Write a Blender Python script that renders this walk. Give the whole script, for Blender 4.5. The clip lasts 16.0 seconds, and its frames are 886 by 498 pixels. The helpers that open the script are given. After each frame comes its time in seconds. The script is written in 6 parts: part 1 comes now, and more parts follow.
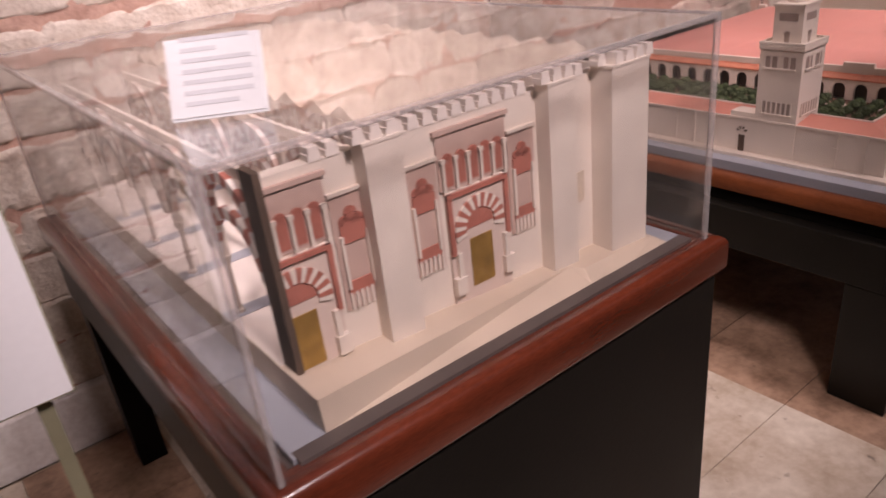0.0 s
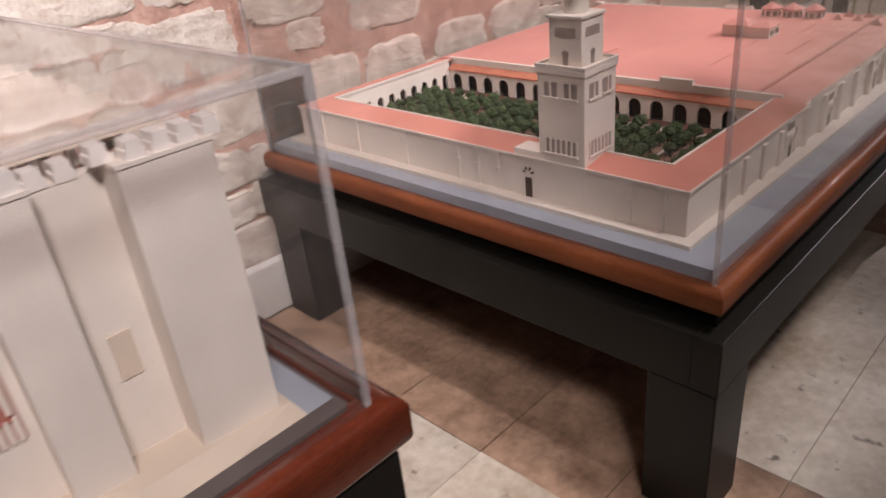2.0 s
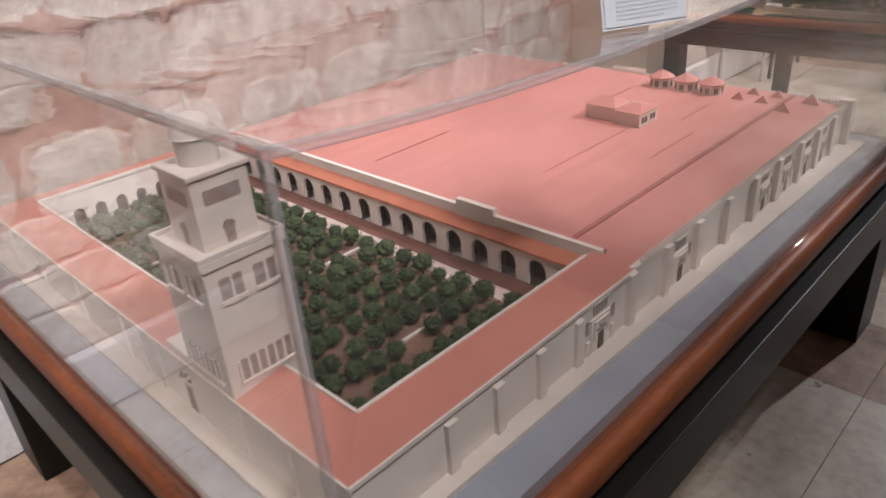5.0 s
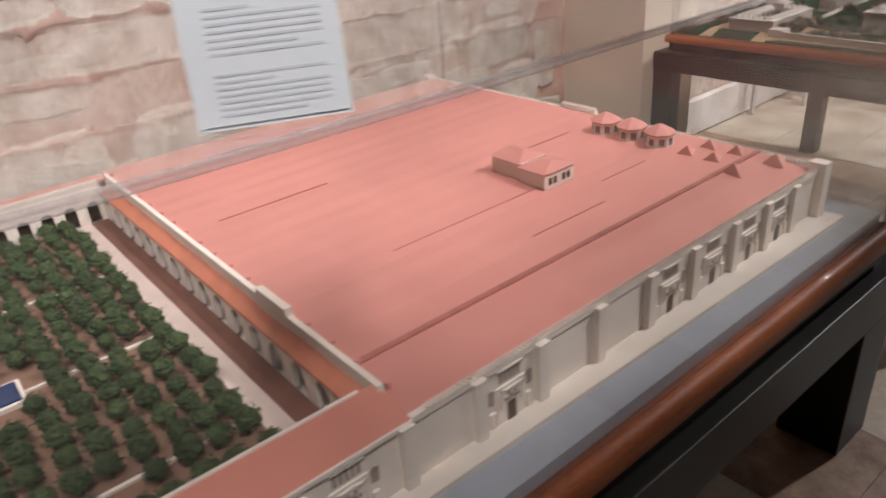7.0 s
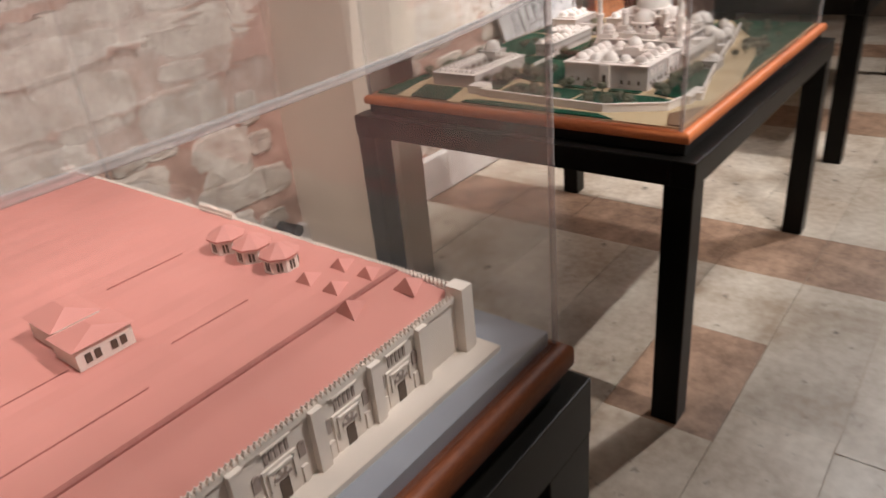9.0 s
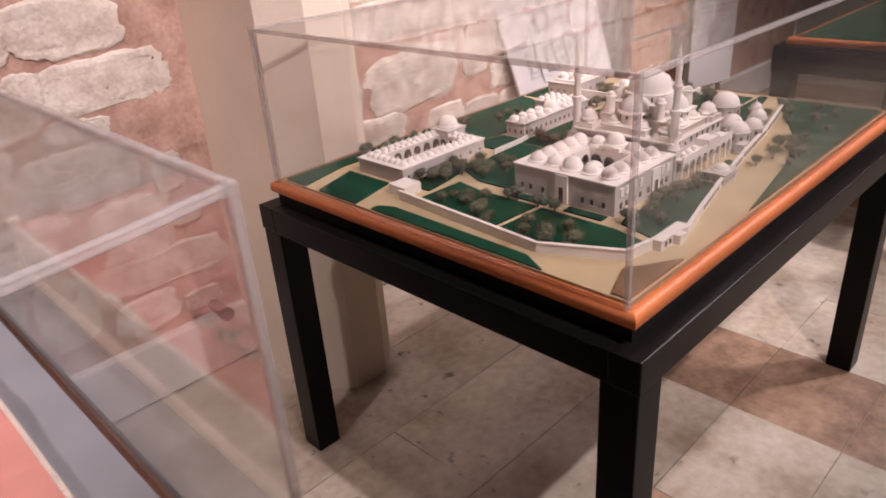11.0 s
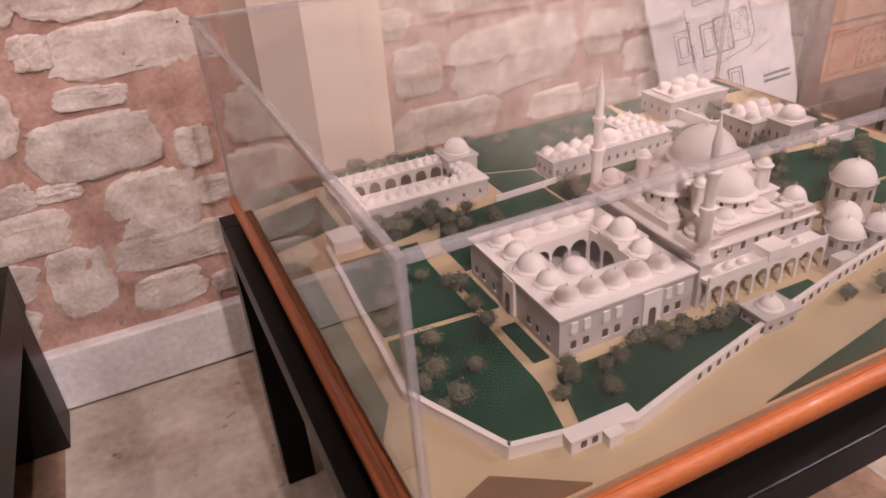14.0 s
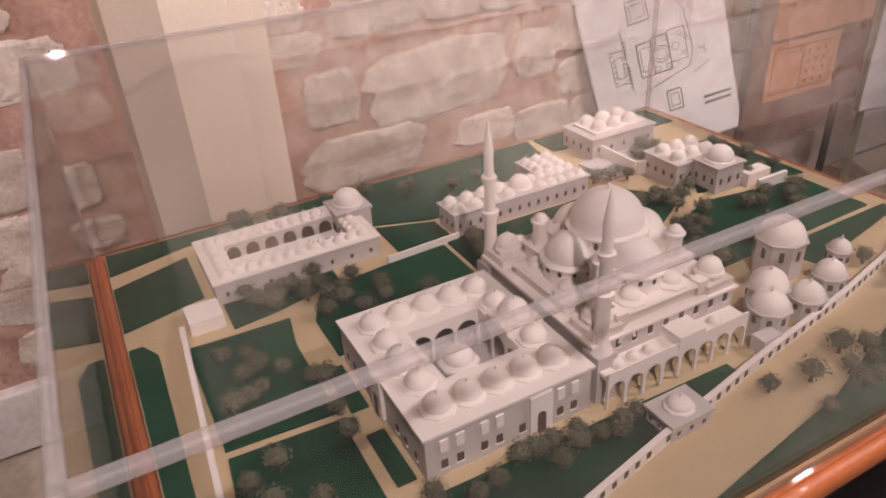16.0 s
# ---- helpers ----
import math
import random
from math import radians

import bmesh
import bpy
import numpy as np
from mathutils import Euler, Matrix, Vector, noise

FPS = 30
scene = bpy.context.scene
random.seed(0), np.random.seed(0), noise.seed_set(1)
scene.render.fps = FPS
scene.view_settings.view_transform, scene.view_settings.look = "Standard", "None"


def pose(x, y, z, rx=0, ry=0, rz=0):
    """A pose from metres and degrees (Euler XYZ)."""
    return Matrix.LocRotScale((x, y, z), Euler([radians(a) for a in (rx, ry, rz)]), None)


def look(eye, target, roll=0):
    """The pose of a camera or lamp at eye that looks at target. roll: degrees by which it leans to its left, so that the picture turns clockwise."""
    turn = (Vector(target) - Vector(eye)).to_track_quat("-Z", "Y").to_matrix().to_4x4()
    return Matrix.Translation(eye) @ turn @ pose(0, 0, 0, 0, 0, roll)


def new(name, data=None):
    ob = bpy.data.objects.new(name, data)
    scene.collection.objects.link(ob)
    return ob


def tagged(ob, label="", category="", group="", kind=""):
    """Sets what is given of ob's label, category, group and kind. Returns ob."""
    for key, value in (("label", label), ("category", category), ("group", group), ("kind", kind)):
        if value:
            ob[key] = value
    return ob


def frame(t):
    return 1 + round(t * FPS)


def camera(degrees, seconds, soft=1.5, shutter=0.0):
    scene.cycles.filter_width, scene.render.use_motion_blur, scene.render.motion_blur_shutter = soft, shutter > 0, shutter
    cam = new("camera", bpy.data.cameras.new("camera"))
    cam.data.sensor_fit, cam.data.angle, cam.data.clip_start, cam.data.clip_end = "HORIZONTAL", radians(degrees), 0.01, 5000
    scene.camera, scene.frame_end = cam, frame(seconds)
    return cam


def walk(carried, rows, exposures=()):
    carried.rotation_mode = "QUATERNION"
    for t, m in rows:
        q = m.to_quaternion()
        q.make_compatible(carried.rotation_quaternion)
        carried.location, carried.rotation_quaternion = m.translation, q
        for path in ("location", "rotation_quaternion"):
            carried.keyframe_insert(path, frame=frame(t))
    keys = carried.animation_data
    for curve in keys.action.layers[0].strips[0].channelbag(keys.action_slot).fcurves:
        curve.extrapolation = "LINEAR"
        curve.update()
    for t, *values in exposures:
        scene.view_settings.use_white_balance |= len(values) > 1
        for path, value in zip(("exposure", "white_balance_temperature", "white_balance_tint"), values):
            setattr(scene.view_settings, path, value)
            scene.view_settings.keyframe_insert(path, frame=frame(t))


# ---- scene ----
# camera: seconds, eye, heading, pitch and lean in degrees
cam = camera(64.21, 16.0, soft=1.6, shutter=0.4)
ROWS = [
    (0.0, -0.077, -0.114, 1.622, -35.81, -25.79, -6.74),
    (0.5, 0.141, -0.009, 1.583, -38.44, -27.54, -6.44),
    (1.0, 0.324, 0.077, 1.567, -44.38, -27.54, -5.75),
    (1.5, 0.521, 0.084, 1.542, -44.55, -28.14, -6.35),
    (2.0, 0.752, 0.008, 1.551, -43.46, -27.57, -6.13),
    (2.5, 0.898, 0.009, 1.566, -45.13, -27.40, -5.25),
    (3.0, 1.124, 0.105, 1.619, -48.55, -28.98, -4.81),
    (5.5, 2.004, 0.076, 1.576, -43.86, -27.75, -4.39),
    (6.0, 2.170, 0.103, 1.571, -45.13, -27.60, -4.52),
    (6.5, 2.329, 0.101, 1.556, -43.95, -28.70, -5.50),
    (7.0, 2.542, 0.000, 1.558, -37.86, -27.47, -4.88),
    (7.5, 2.741, -0.076, 1.549, -42.47, -27.86, -6.21),
    (8.0, 2.962, -0.118, 1.548, -53.93, -26.35, -5.65),
    (8.5, 3.159, -0.058, 1.548, -56.36, -26.73, -4.99),
    (9.0, 3.381, -0.056, 1.552, -49.97, -26.87, -5.77),
    (9.5, 3.609, -0.093, 1.575, -44.37, -26.46, -5.08),
    (10.0, 3.826, -0.031, 1.581, -46.88, -25.81, -4.57),
    (12.5, 4.665, 0.073, 1.633, -36.33, -27.06, -4.04),
    (13.0, 4.796, 0.156, 1.628, -35.74, -28.81, -4.26),
    (13.5, 4.900, 0.153, 1.644, -28.76, -29.24, -4.24),
    (14.0, 5.019, 0.106, 1.650, -23.65, -30.62, -4.19),
    (14.5, 5.087, 0.093, 1.651, -22.39, -31.14, -4.19),
    (15.0, 5.146, 0.133, 1.649, -23.40, -31.26, -3.32),
    (15.5, 5.200, 0.194, 1.655, -25.07, -30.37, -3.30),
    (16.0, 5.268, 0.235, 1.654, -26.56, -30.55, -3.76),
]


def carried(x, y, z, yaw, pitch, lean):
    a, b = radians(yaw), radians(pitch)
    return look((x, y, z), (x - math.sin(a) * math.cos(b), y + math.cos(a) * math.cos(b), z + math.sin(b)), lean)


walk(cam, [(r[0], carried(*r[1:])) for r in ROWS],
     [(0.0, 0.18, 6450, 26), (1.2, 0.16, 6350, 17), (2.5, 0.38, 5600, 9), (3.0, 0.40, 5500, 8), (7.0, 0.31, 5750, 3), (8.3, 0.36, 5780, 0), (9.3, 0.31, 6000, 6), (10.0, 0.33, 6050, 10), (12.5, 0.10, 6350, 29), (14.5, -0.09, 6400, 25), (16.0, -0.21, 6400, 21)])

# ---- light ----
world = bpy.data.worlds.new("world")
scene.world = world
world.use_nodes = True
world.node_tree.nodes["Background"].inputs[0].default_value = (1.0, 0.92, 0.86, 1)
world.node_tree.nodes["Background"].inputs[1].default_value = 0.008


def spot(x, y, z, target, watts, size=0.06, cone=80, blend=0.6, colour=(1.0, 0.885, 0.83)):
    data = bpy.data.lights.new("overhead_spot", "SPOT")
    data.energy, data.shadow_soft_size, data.color = watts, size, colour
    data.spot_size, data.spot_blend = radians(cone), blend
    lamp = new("overhead_spot", data)
    lamp.matrix_world = look((x, y, z), target)
    return lamp


def glow(x, y, z, sx, sy, watts, colour=(1.0, 0.90, 0.82)):
    data = bpy.data.lights.new("fill_light", "AREA")
    data.shape, data.size, data.size_y, data.energy, data.color = "RECTANGLE", sx, sy, watts, colour
    lamp = new("fill_light", data)
    lamp.location = (x, y, z)
    return lamp


# a track of spots over the walk, and a row of wall washers nearer the stone wall
spot(0.40, -0.75, 2.95, (0.85, 0.97, 1.02), 255, 0.26, 57, 0.55)
spot(2.4, -0.40, 2.95, (2.45, 1.15, 0.75), 150, 0.14, 54, 0.5)
spot(4.75, -0.25, 2.95, (3.75, 1.45, 0.8), 262, 0.09, 42, 0.45)
# added spot with no known lamp, to lift the facade model's interior
spot(-0.35, 0.95, 2.95, (0.40, 1.35, 0.97), 80, 0.08, 34, 0.6)
spot(5.2, -0.75, 2.95, (5.85, 1.35, 1.0), 235, 0.03, 57, 0.45)
spot(7.7, -0.1, 2.95, (6.6, 0.3, 0.0), 205, 0.06, 115, 0.6)
# the washer at 8.4 is an added one, to brighten the far panels
for sx, watts in ((0.55, 122), (1.9, 118), (3.6, 118), (4.95, 36), (6.9, 165), (8.4, 110)):
    spot(sx, 1.15, 2.95, (sx + 0.1, 2.3, 1.22), watts, 0.05, 92, 0.7)
# added spot with no known lamp, to brighten the far floor
spot(9.8, -0.4, 2.95, (9.2, 0.0, 0.0), 150, 0.06, 110, 0.6)
# weak area fill added for ambient light, no such lamp in the room
glow(3.5, -1.4, 3.1, 9.0, 1.0, 5)

# ---- materials ----


def material(name, colour, rough=0.6, vary=0.12, scale=8.0, fine=90.0, bump=0.15, metal=0.0, tint=None, coat=0.0, per_piece=0.0):
    """A surface with broad stains and fine grain, mixed towards a second tint."""
    m = bpy.data.materials.new(name)
    m.use_nodes = True
    nt = m.node_tree
    bsdf = nt.nodes["Principled BSDF"]
    co = nt.nodes.new("ShaderNodeTexCoord")
    broad = nt.nodes.new("ShaderNodeTexNoise")
    broad.inputs["Scale"].default_value, broad.inputs["Detail"].default_value = scale, 5
    grain = nt.nodes.new("ShaderNodeTexNoise")
    grain.inputs["Scale"].default_value, grain.inputs["Detail"].default_value = fine, 6
    for n in (broad, grain):
        nt.links.new(co.outputs["Object"], n.inputs["Vector"])
    add = nt.nodes.new("ShaderNodeMath")
    add.operation = "MULTIPLY_ADD"
    nt.links.new(grain.outputs["Fac"], add.inputs[0])
    add.inputs[1].default_value = 0.5
    nt.links.new(broad.outputs["Fac"], add.inputs[2])
    ramp = nt.nodes.new("ShaderNodeMapRange")
    ramp.inputs["From Min"].default_value, ramp.inputs["From Max"].default_value = 0.5, 1.0
    nt.links.new(add.outputs[0], ramp.inputs["Value"])
    mix = nt.nodes.new("ShaderNodeMix")
    mix.data_type = "RGBA"
    dark = tint or tuple(c * (1 - 2.2 * vary) for c in colour)
    mix.inputs["A"].default_value = (*[max(c, 0) for c in dark], 1)
    mix.inputs["B"].default_value = (*[min(c * (1 + vary), 1) for c in colour], 1)
    nt.links.new(ramp.outputs[0], mix.inputs["Factor"])
    last = mix.outputs["Result"]
    if per_piece:
        info = nt.nodes.new("ShaderNodeObjectInfo")
        hsv = nt.nodes.new("ShaderNodeHueSaturation")
        span = nt.nodes.new("ShaderNodeMapRange")
        span.inputs["To Min"].default_value, span.inputs["To Max"].default_value = 1 - per_piece, 1 + per_piece * 0.6
        nt.links.new(info.outputs["Random"], span.inputs["Value"])
        nt.links.new(span.outputs[0], hsv.inputs["Value"])
        nt.links.new(last, hsv.inputs["Color"])
        last = hsv.outputs["Color"]
    nt.links.new(last, bsdf.inputs["Base Color"])
    bsdf.inputs["Roughness"].default_value, bsdf.inputs["Metallic"].default_value = rough, metal
    bsdf.inputs["Coat Weight"].default_value = coat
    if bump:
        b = nt.nodes.new("ShaderNodeBump")
        b.inputs["Strength"].default_value, b.inputs["Distance"].default_value = bump, 0.01
        nt.links.new(add.outputs[0], b.inputs["Height"])
        nt.links.new(b.outputs["Normal"], bsdf.inputs["Normal"])
    return m


def wood(name, colour, dark, rough=0.35):
    m = material(name, colour, rough, 0.2, 3.0, 60.0, 0.05, tint=dark, coat=0.25)
    nt = m.node_tree
    co = next(n for n in nt.nodes if n.type == "TEX_COORD")
    stretch = nt.nodes.new("ShaderNodeMapping")
    stretch.inputs["Scale"].default_value = (1.0, 1.0, 6.0)
    nt.links.new(co.outputs["Object"], stretch.inputs["Vector"])
    for n in nt.nodes:
        if n.type == "TEX_NOISE":
            nt.links.new(stretch.outputs["Vector"], n.inputs["Vector"])
    return m


def clear(name, tint, haze):
    """Clear acrylic: see-through, with gloss that grows towards grazing sight, and a little haze."""
    m = bpy.data.materials.new(name)
    m.use_nodes = True
    nt = m.node_tree
    nt.nodes.remove(nt.nodes["Principled BSDF"])
    out = nt.nodes["Material Output"]
    see = nt.nodes.new("ShaderNodeBsdfTransparent")
    see.inputs["Color"].default_value = (*tint, 1)
    milk = nt.nodes.new("ShaderNodeBsdfDiffuse")
    milk.inputs["Color"].default_value = (0.8, 0.78, 0.76, 1)
    body = nt.nodes.new("ShaderNodeMixShader")
    body.inputs[0].default_value = haze
    nt.links.new(see.outputs[0], body.inputs[1])
    nt.links.new(milk.outputs[0], body.inputs[2])
    gloss = nt.nodes.new("ShaderNodeBsdfGlossy")
    gloss.inputs["Roughness"].default_value = 0.02
    lw = nt.nodes.new("ShaderNodeLayerWeight")
    lw.inputs["Blend"].default_value = 0.5
    p = nt.nodes.new("ShaderNodeMath")
    p.operation = "POWER"
    p.inputs[1].default_value = 4.5
    nt.links.new(lw.outputs["Facing"], p.inputs[0])
    f = nt.nodes.new("ShaderNodeMath")
    f.operation = "MULTIPLY_ADD"
    f.inputs[1].default_value, f.inputs[2].default_value = 0.9, 0.035
    nt.links.new(p.outputs[0], f.inputs[0])
    mix = nt.nodes.new("ShaderNodeMixShader")
    nt.links.new(f.outputs[0], mix.inputs[0])
    nt.links.new(body.outputs[0], mix.inputs[1])
    nt.links.new(gloss.outputs[0], mix.inputs[2])
    nt.links.new(mix.outputs[0], out.inputs["Surface"])
    return m


def speckle(m, scale=22.0, amount=0.5):
    """Dark pits of travertine over a surface, with dips."""
    nt = m.node_tree
    bsdf = nt.nodes["Principled BSDF"]
    co = next(n for n in nt.nodes if n.type == "TEX_COORD")
    geo = nt.nodes.new("ShaderNodeNewGeometry")
    pits = nt.nodes.new("ShaderNodeTexNoise")
    pits.inputs["Scale"].default_value, pits.inputs["Detail"].default_value = scale, 3
    nt.links.new(geo.outputs["Position"], pits.inputs["Vector"])
    cut = nt.nodes.new("ShaderNodeMapRange")
    cut.inputs["From Min"].default_value, cut.inputs["From Max"].default_value = 0.67, 0.76
    nt.links.new(pits.outputs["Fac"], cut.inputs["Value"])
    amt = nt.nodes.new("ShaderNodeMath")
    amt.operation = "MULTIPLY"
    amt.inputs[1].default_value = amount
    nt.links.new(cut.outputs[0], amt.inputs[0])
    old = bsdf.inputs["Base Color"].links[0].from_socket
    mix = nt.nodes.new("ShaderNodeMix")
    mix.data_type = "RGBA"
    mix.inputs["B"].default_value = (0.10, 0.075, 0.055, 1)
    nt.links.new(amt.outputs[0], mix.inputs["Factor"])
    nt.links.new(old, mix.inputs["A"])
    nt.links.new(mix.outputs["Result"], bsdf.inputs["Base Color"])
    for n in nt.nodes:
        if n.type == "TEX_NOISE" and n != pits:
            nt.links.new(geo.outputs["Position"], n.inputs["Vector"])
    return m


STONE = speckle(material("limestone", (0.73, 0.66, 0.58), 0.88, 0.10, 11, 70, 1.0, tint=(0.47, 0.37, 0.30), per_piece=0.14), 55, 0.62)
MORTAR = speckle(material("pink_mortar", (0.53, 0.35, 0.28), 0.95, 0.2, 9, 60, 0.8, tint=(0.34, 0.19, 0.145)), 34, 0.4)
PLINTH = material("white_marble", (0.84, 0.81, 0.78), 0.5, 0.06, 5, 40, 0.2, tint=(0.60, 0.54, 0.50))
PIER = material("beige_plaster", (0.83, 0.70, 0.565), 0.8, 0.05, 2.5, 120, 0.08)
SLAB = speckle(material("travertine", (0.57, 0.505, 0.42), 0.42, 0.12, 3.6, 26, 0.3, tint=(0.33, 0.25, 0.175), per_piece=0.12), 16, 0.85)
# brown of the floor bands, also used to paint shade under a table
SLAB_BROWN = speckle(material("brown_and_shade_travertine", (0.35, 0.225, 0.15), 0.45, 0.2, 9, 40, 0.3, tint=(0.165, 0.095, 0.058), per_piece=0.10))
JOINT = material("floor_joint", (0.40, 0.32, 0.24), 0.9, 0.1, 8, 60, 0.3)
PLASTER = material("room_plaster", (0.26, 0.22, 0.18), 0.9, 0.08, 2, 50, 0.2)
BLACK = material("black_lacquer", (0.006, 0.005, 0.004), 0.36, 0.2, 6, 120, 0.04)
OLIVE = material("dark_panel", (0.012, 0.010, 0.008), 0.45, 0.15, 3, 90, 0.04)
ORANGE_WOOD = wood("orange_varnished_wood", (0.50, 0.15, 0.045), (0.33, 0.085, 0.022), 0.52)
ORANGE_WOOD.node_tree.nodes["Principled BSDF"].inputs["Coat Weight"].default_value = 0.04
RED_WOOD = wood("mahogany_varnish", (0.12, 0.024, 0.010), (0.06, 0.013, 0.006), 0.2)
BROWN_WOOD = wood("brown_varnished_wood", (0.19, 0.055, 0.017), (0.085, 0.022, 0.008), 0.5)
for n in (BROWN_WOOD.node_tree.nodes["Principled BSDF"],):
    n.inputs["Coat Weight"].default_value = 0.03
BROWN_WOOD.node_tree.nodes["Principled BSDF"].inputs["Specular IOR Level"].default_value = 0.22
for m in (BLACK, OLIVE):
    m.node_tree.nodes["Principled BSDF"].inputs["Specular IOR Level"].default_value = 0.14
IVORY = material("ivory_model_plaster", (0.80, 0.715, 0.635), 0.7, 0.05, 12, 200, 0.05)
IVORY_LOW = material("buff_model_stone", (0.66, 0.55, 0.44), 0.75, 0.06, 12, 200, 0.05)
PAVING = material("pale_model_paving", (0.74, 0.655, 0.57), 0.75, 0.06, 12, 200, 0.05)
TAUPE = material("taupe_window_recess", (0.36, 0.285, 0.25), 0.8, 0.08, 30, 200, 0.03)
PINKISH = material("rose_model_stone", (0.58, 0.42, 0.36), 0.75, 0.08, 20, 300, 0.05)
RED = material("brick_red_paint", (0.47, 0.165, 0.12), 0.6, 0.1, 30, 300, 0.03)
DARK_OLIVE = material("dark_olive_lacquer", (0.010, 0.0084, 0.006), 0.40, 0.15, 5, 110, 0.04)
DARK_OLIVE.node_tree.nodes["Principled BSDF"].inputs["Specular IOR Level"].default_value = 0.25
GOLD = material("brass_door", (0.45, 0.27, 0.06), 0.4, 0.15, 40, 300, 0.05, metal=0.5)
ROOF = material("salmon_roof", (0.60, 0.255, 0.215), 0.55, 0.07, 3, 160, 0.04)
ROSE_LIGHT = material("pale_rose_stone", (0.70, 0.57, 0.50), 0.75, 0.06, 20, 300, 0.05)
ROOF_DARK = material("roof_joint_and_shade", (0.38, 0.135, 0.115), 0.7, 0.1, 20, 200, 0.05)
ROOF_WARM = material("orange_salmon_roof", (0.62, 0.245, 0.185), 0.55, 0.08, 4, 160, 0.04)
ROOF_EDGE = material("orange_roof_tiles", (0.62, 0.225, 0.135), 0.6, 0.1, 20, 200, 0.05)
STREET = material("blue_grey_board", (0.36, 0.38, 0.43), 0.6, 0.06, 6, 120, 0.03)
RIM = material("dark_rim", (0.10, 0.08, 0.075), 0.5, 0.1, 8, 100, 0.03)
EARTH = material("court_earth", (0.25, 0.145, 0.10), 0.9, 0.1, 20, 150, 0.1)
WALK_RED = material("red_brown_walk", (0.19, 0.085, 0.06), 0.85, 0.1, 20, 150, 0.05)
# dark brown painted in for the shade inside openings; also the facade's cut edge
SHADE = material("dark_shade_brown", (0.10, 0.065, 0.045), 0.9, 0.1, 20, 100, 0.02)
LEAF = material("model_leaves", (0.072, 0.102, 0.034), 0.85, 0.3, 60, 400, 0.8, tint=(0.016, 0.028, 0.011), per_piece=0.25)
LEAF_GREY = material("model_sponge", (0.17, 0.165, 0.105), 0.9, 0.25, 80, 500, 0.9, tint=(0.09, 0.095, 0.06), per_piece=0.25)
TRUNK = material("model_trunk", (0.10, 0.06, 0.035), 0.9, 0.1, 40, 200, 0.1)
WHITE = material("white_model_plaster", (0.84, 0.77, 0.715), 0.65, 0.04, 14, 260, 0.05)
# white walls darkened for shade in the colour; also paving and a panel edge
SHADE_GREY = material("shade_grey_plaster", (0.56, 0.51, 0.48), 0.7, 0.05, 14, 260, 0.05)
SAND = material("sand_road", (0.55, 0.42, 0.25), 0.85, 0.06, 6, 250, 0.05)
FLOCK = material("green_flock", (0.006, 0.060, 0.030), 0.95, 0.15, 5, 300, 0.1, tint=(0.004, 0.034, 0.018))
FLOCK.node_tree.nodes["Principled BSDF"].inputs["Specular IOR Level"].default_value = 0.12
WATER = material("blue_basin", (0.014, 0.035, 0.12), 0.15, 0.1, 10, 60, 0.02)
PAPER = material("white_paper", (0.82, 0.81, 0.82), 0.45, 0.02, 3, 60, 0.01)
CARD = material("grey_card", (0.60, 0.60, 0.61), 0.35, 0.02, 3, 60, 0.01)
INK = material("printed_ink", (0.075, 0.075, 0.085), 0.6, 0.05, 20, 90, 0.0)
INK_SOFT = material("printed_grey", (0.40, 0.40, 0.43), 0.6, 0.05, 20, 90, 0.0)
# card print paled in its colour for the light that washes it out
INK_FAINT = material("washed_out_print", (0.47, 0.47, 0.49), 0.6, 0.05, 20, 90, 0.0)
SEPIA = material("orange_print", (0.58, 0.22, 0.085), 0.5, 0.08, 4, 60, 0.01)
BOARD_EDGE = material("olive_board_edge", (0.26, 0.24, 0.15), 0.6, 0.05, 8, 60, 0.02)
METAL = material("dark_pipe", (0.05, 0.04, 0.035), 0.5, 0.1, 20, 90, 0.05, metal=0.4)
CLEAR = clear("clear_acrylic", (0.97, 0.965, 0.96), 0.009)
# extra haze paints the pale veil of reflections into the lids
CLEAR_TOP = clear("veiled_acrylic", (0.96, 0.95, 0.945), 0.034)
EDGE = clear("acrylic_edge", (0.85, 0.80, 0.785), 0.22)

# ---- building helpers ----
BASE = {}


def thing(name, x, y, z, label, category, group="", kind=""):
    ob = new(name)
    ob.location = (x, y, z)
    ob.empty_display_size = 0.05
    BASE[ob] = Vector((x, y, z))
    return tagged(ob, label, category, group, kind)


def mesh_of(bm, mats, name, smooth=False):
    bmesh.ops.recalc_face_normals(bm, faces=bm.faces)
    me = bpy.data.meshes.new(name)
    bm.to_mesh(me)
    bm.free()
    for m in (mats if isinstance(mats, (list, tuple)) else [mats]):
        me.materials.append(m)
    if smooth:
        me.shade_smooth()
        me.set_sharp_from_angle(angle=radians(40))
    return me


def part(name, bm, mats, parent, label="", smooth=False):
    """Links a bmesh, drawn in world places, as one mesh under a thing or a part."""
    base = BASE[parent]
    bmesh.ops.translate(bm, verts=bm.verts, vec=-base)
    ob = new(name, mesh_of(bm, mats, name, smooth))
    ob.parent = parent
    BASE[ob] = base
    return tagged(ob, label)


def piece(name, me, parent, m):
    """Links a shared mesh as a piece of a thing, at a pose in the world."""
    ob = new(name, me)
    ob.parent = parent
    ob.matrix_local = Matrix.Translation(-BASE[parent]) @ m
    BASE[ob] = BASE[parent]
    return ob


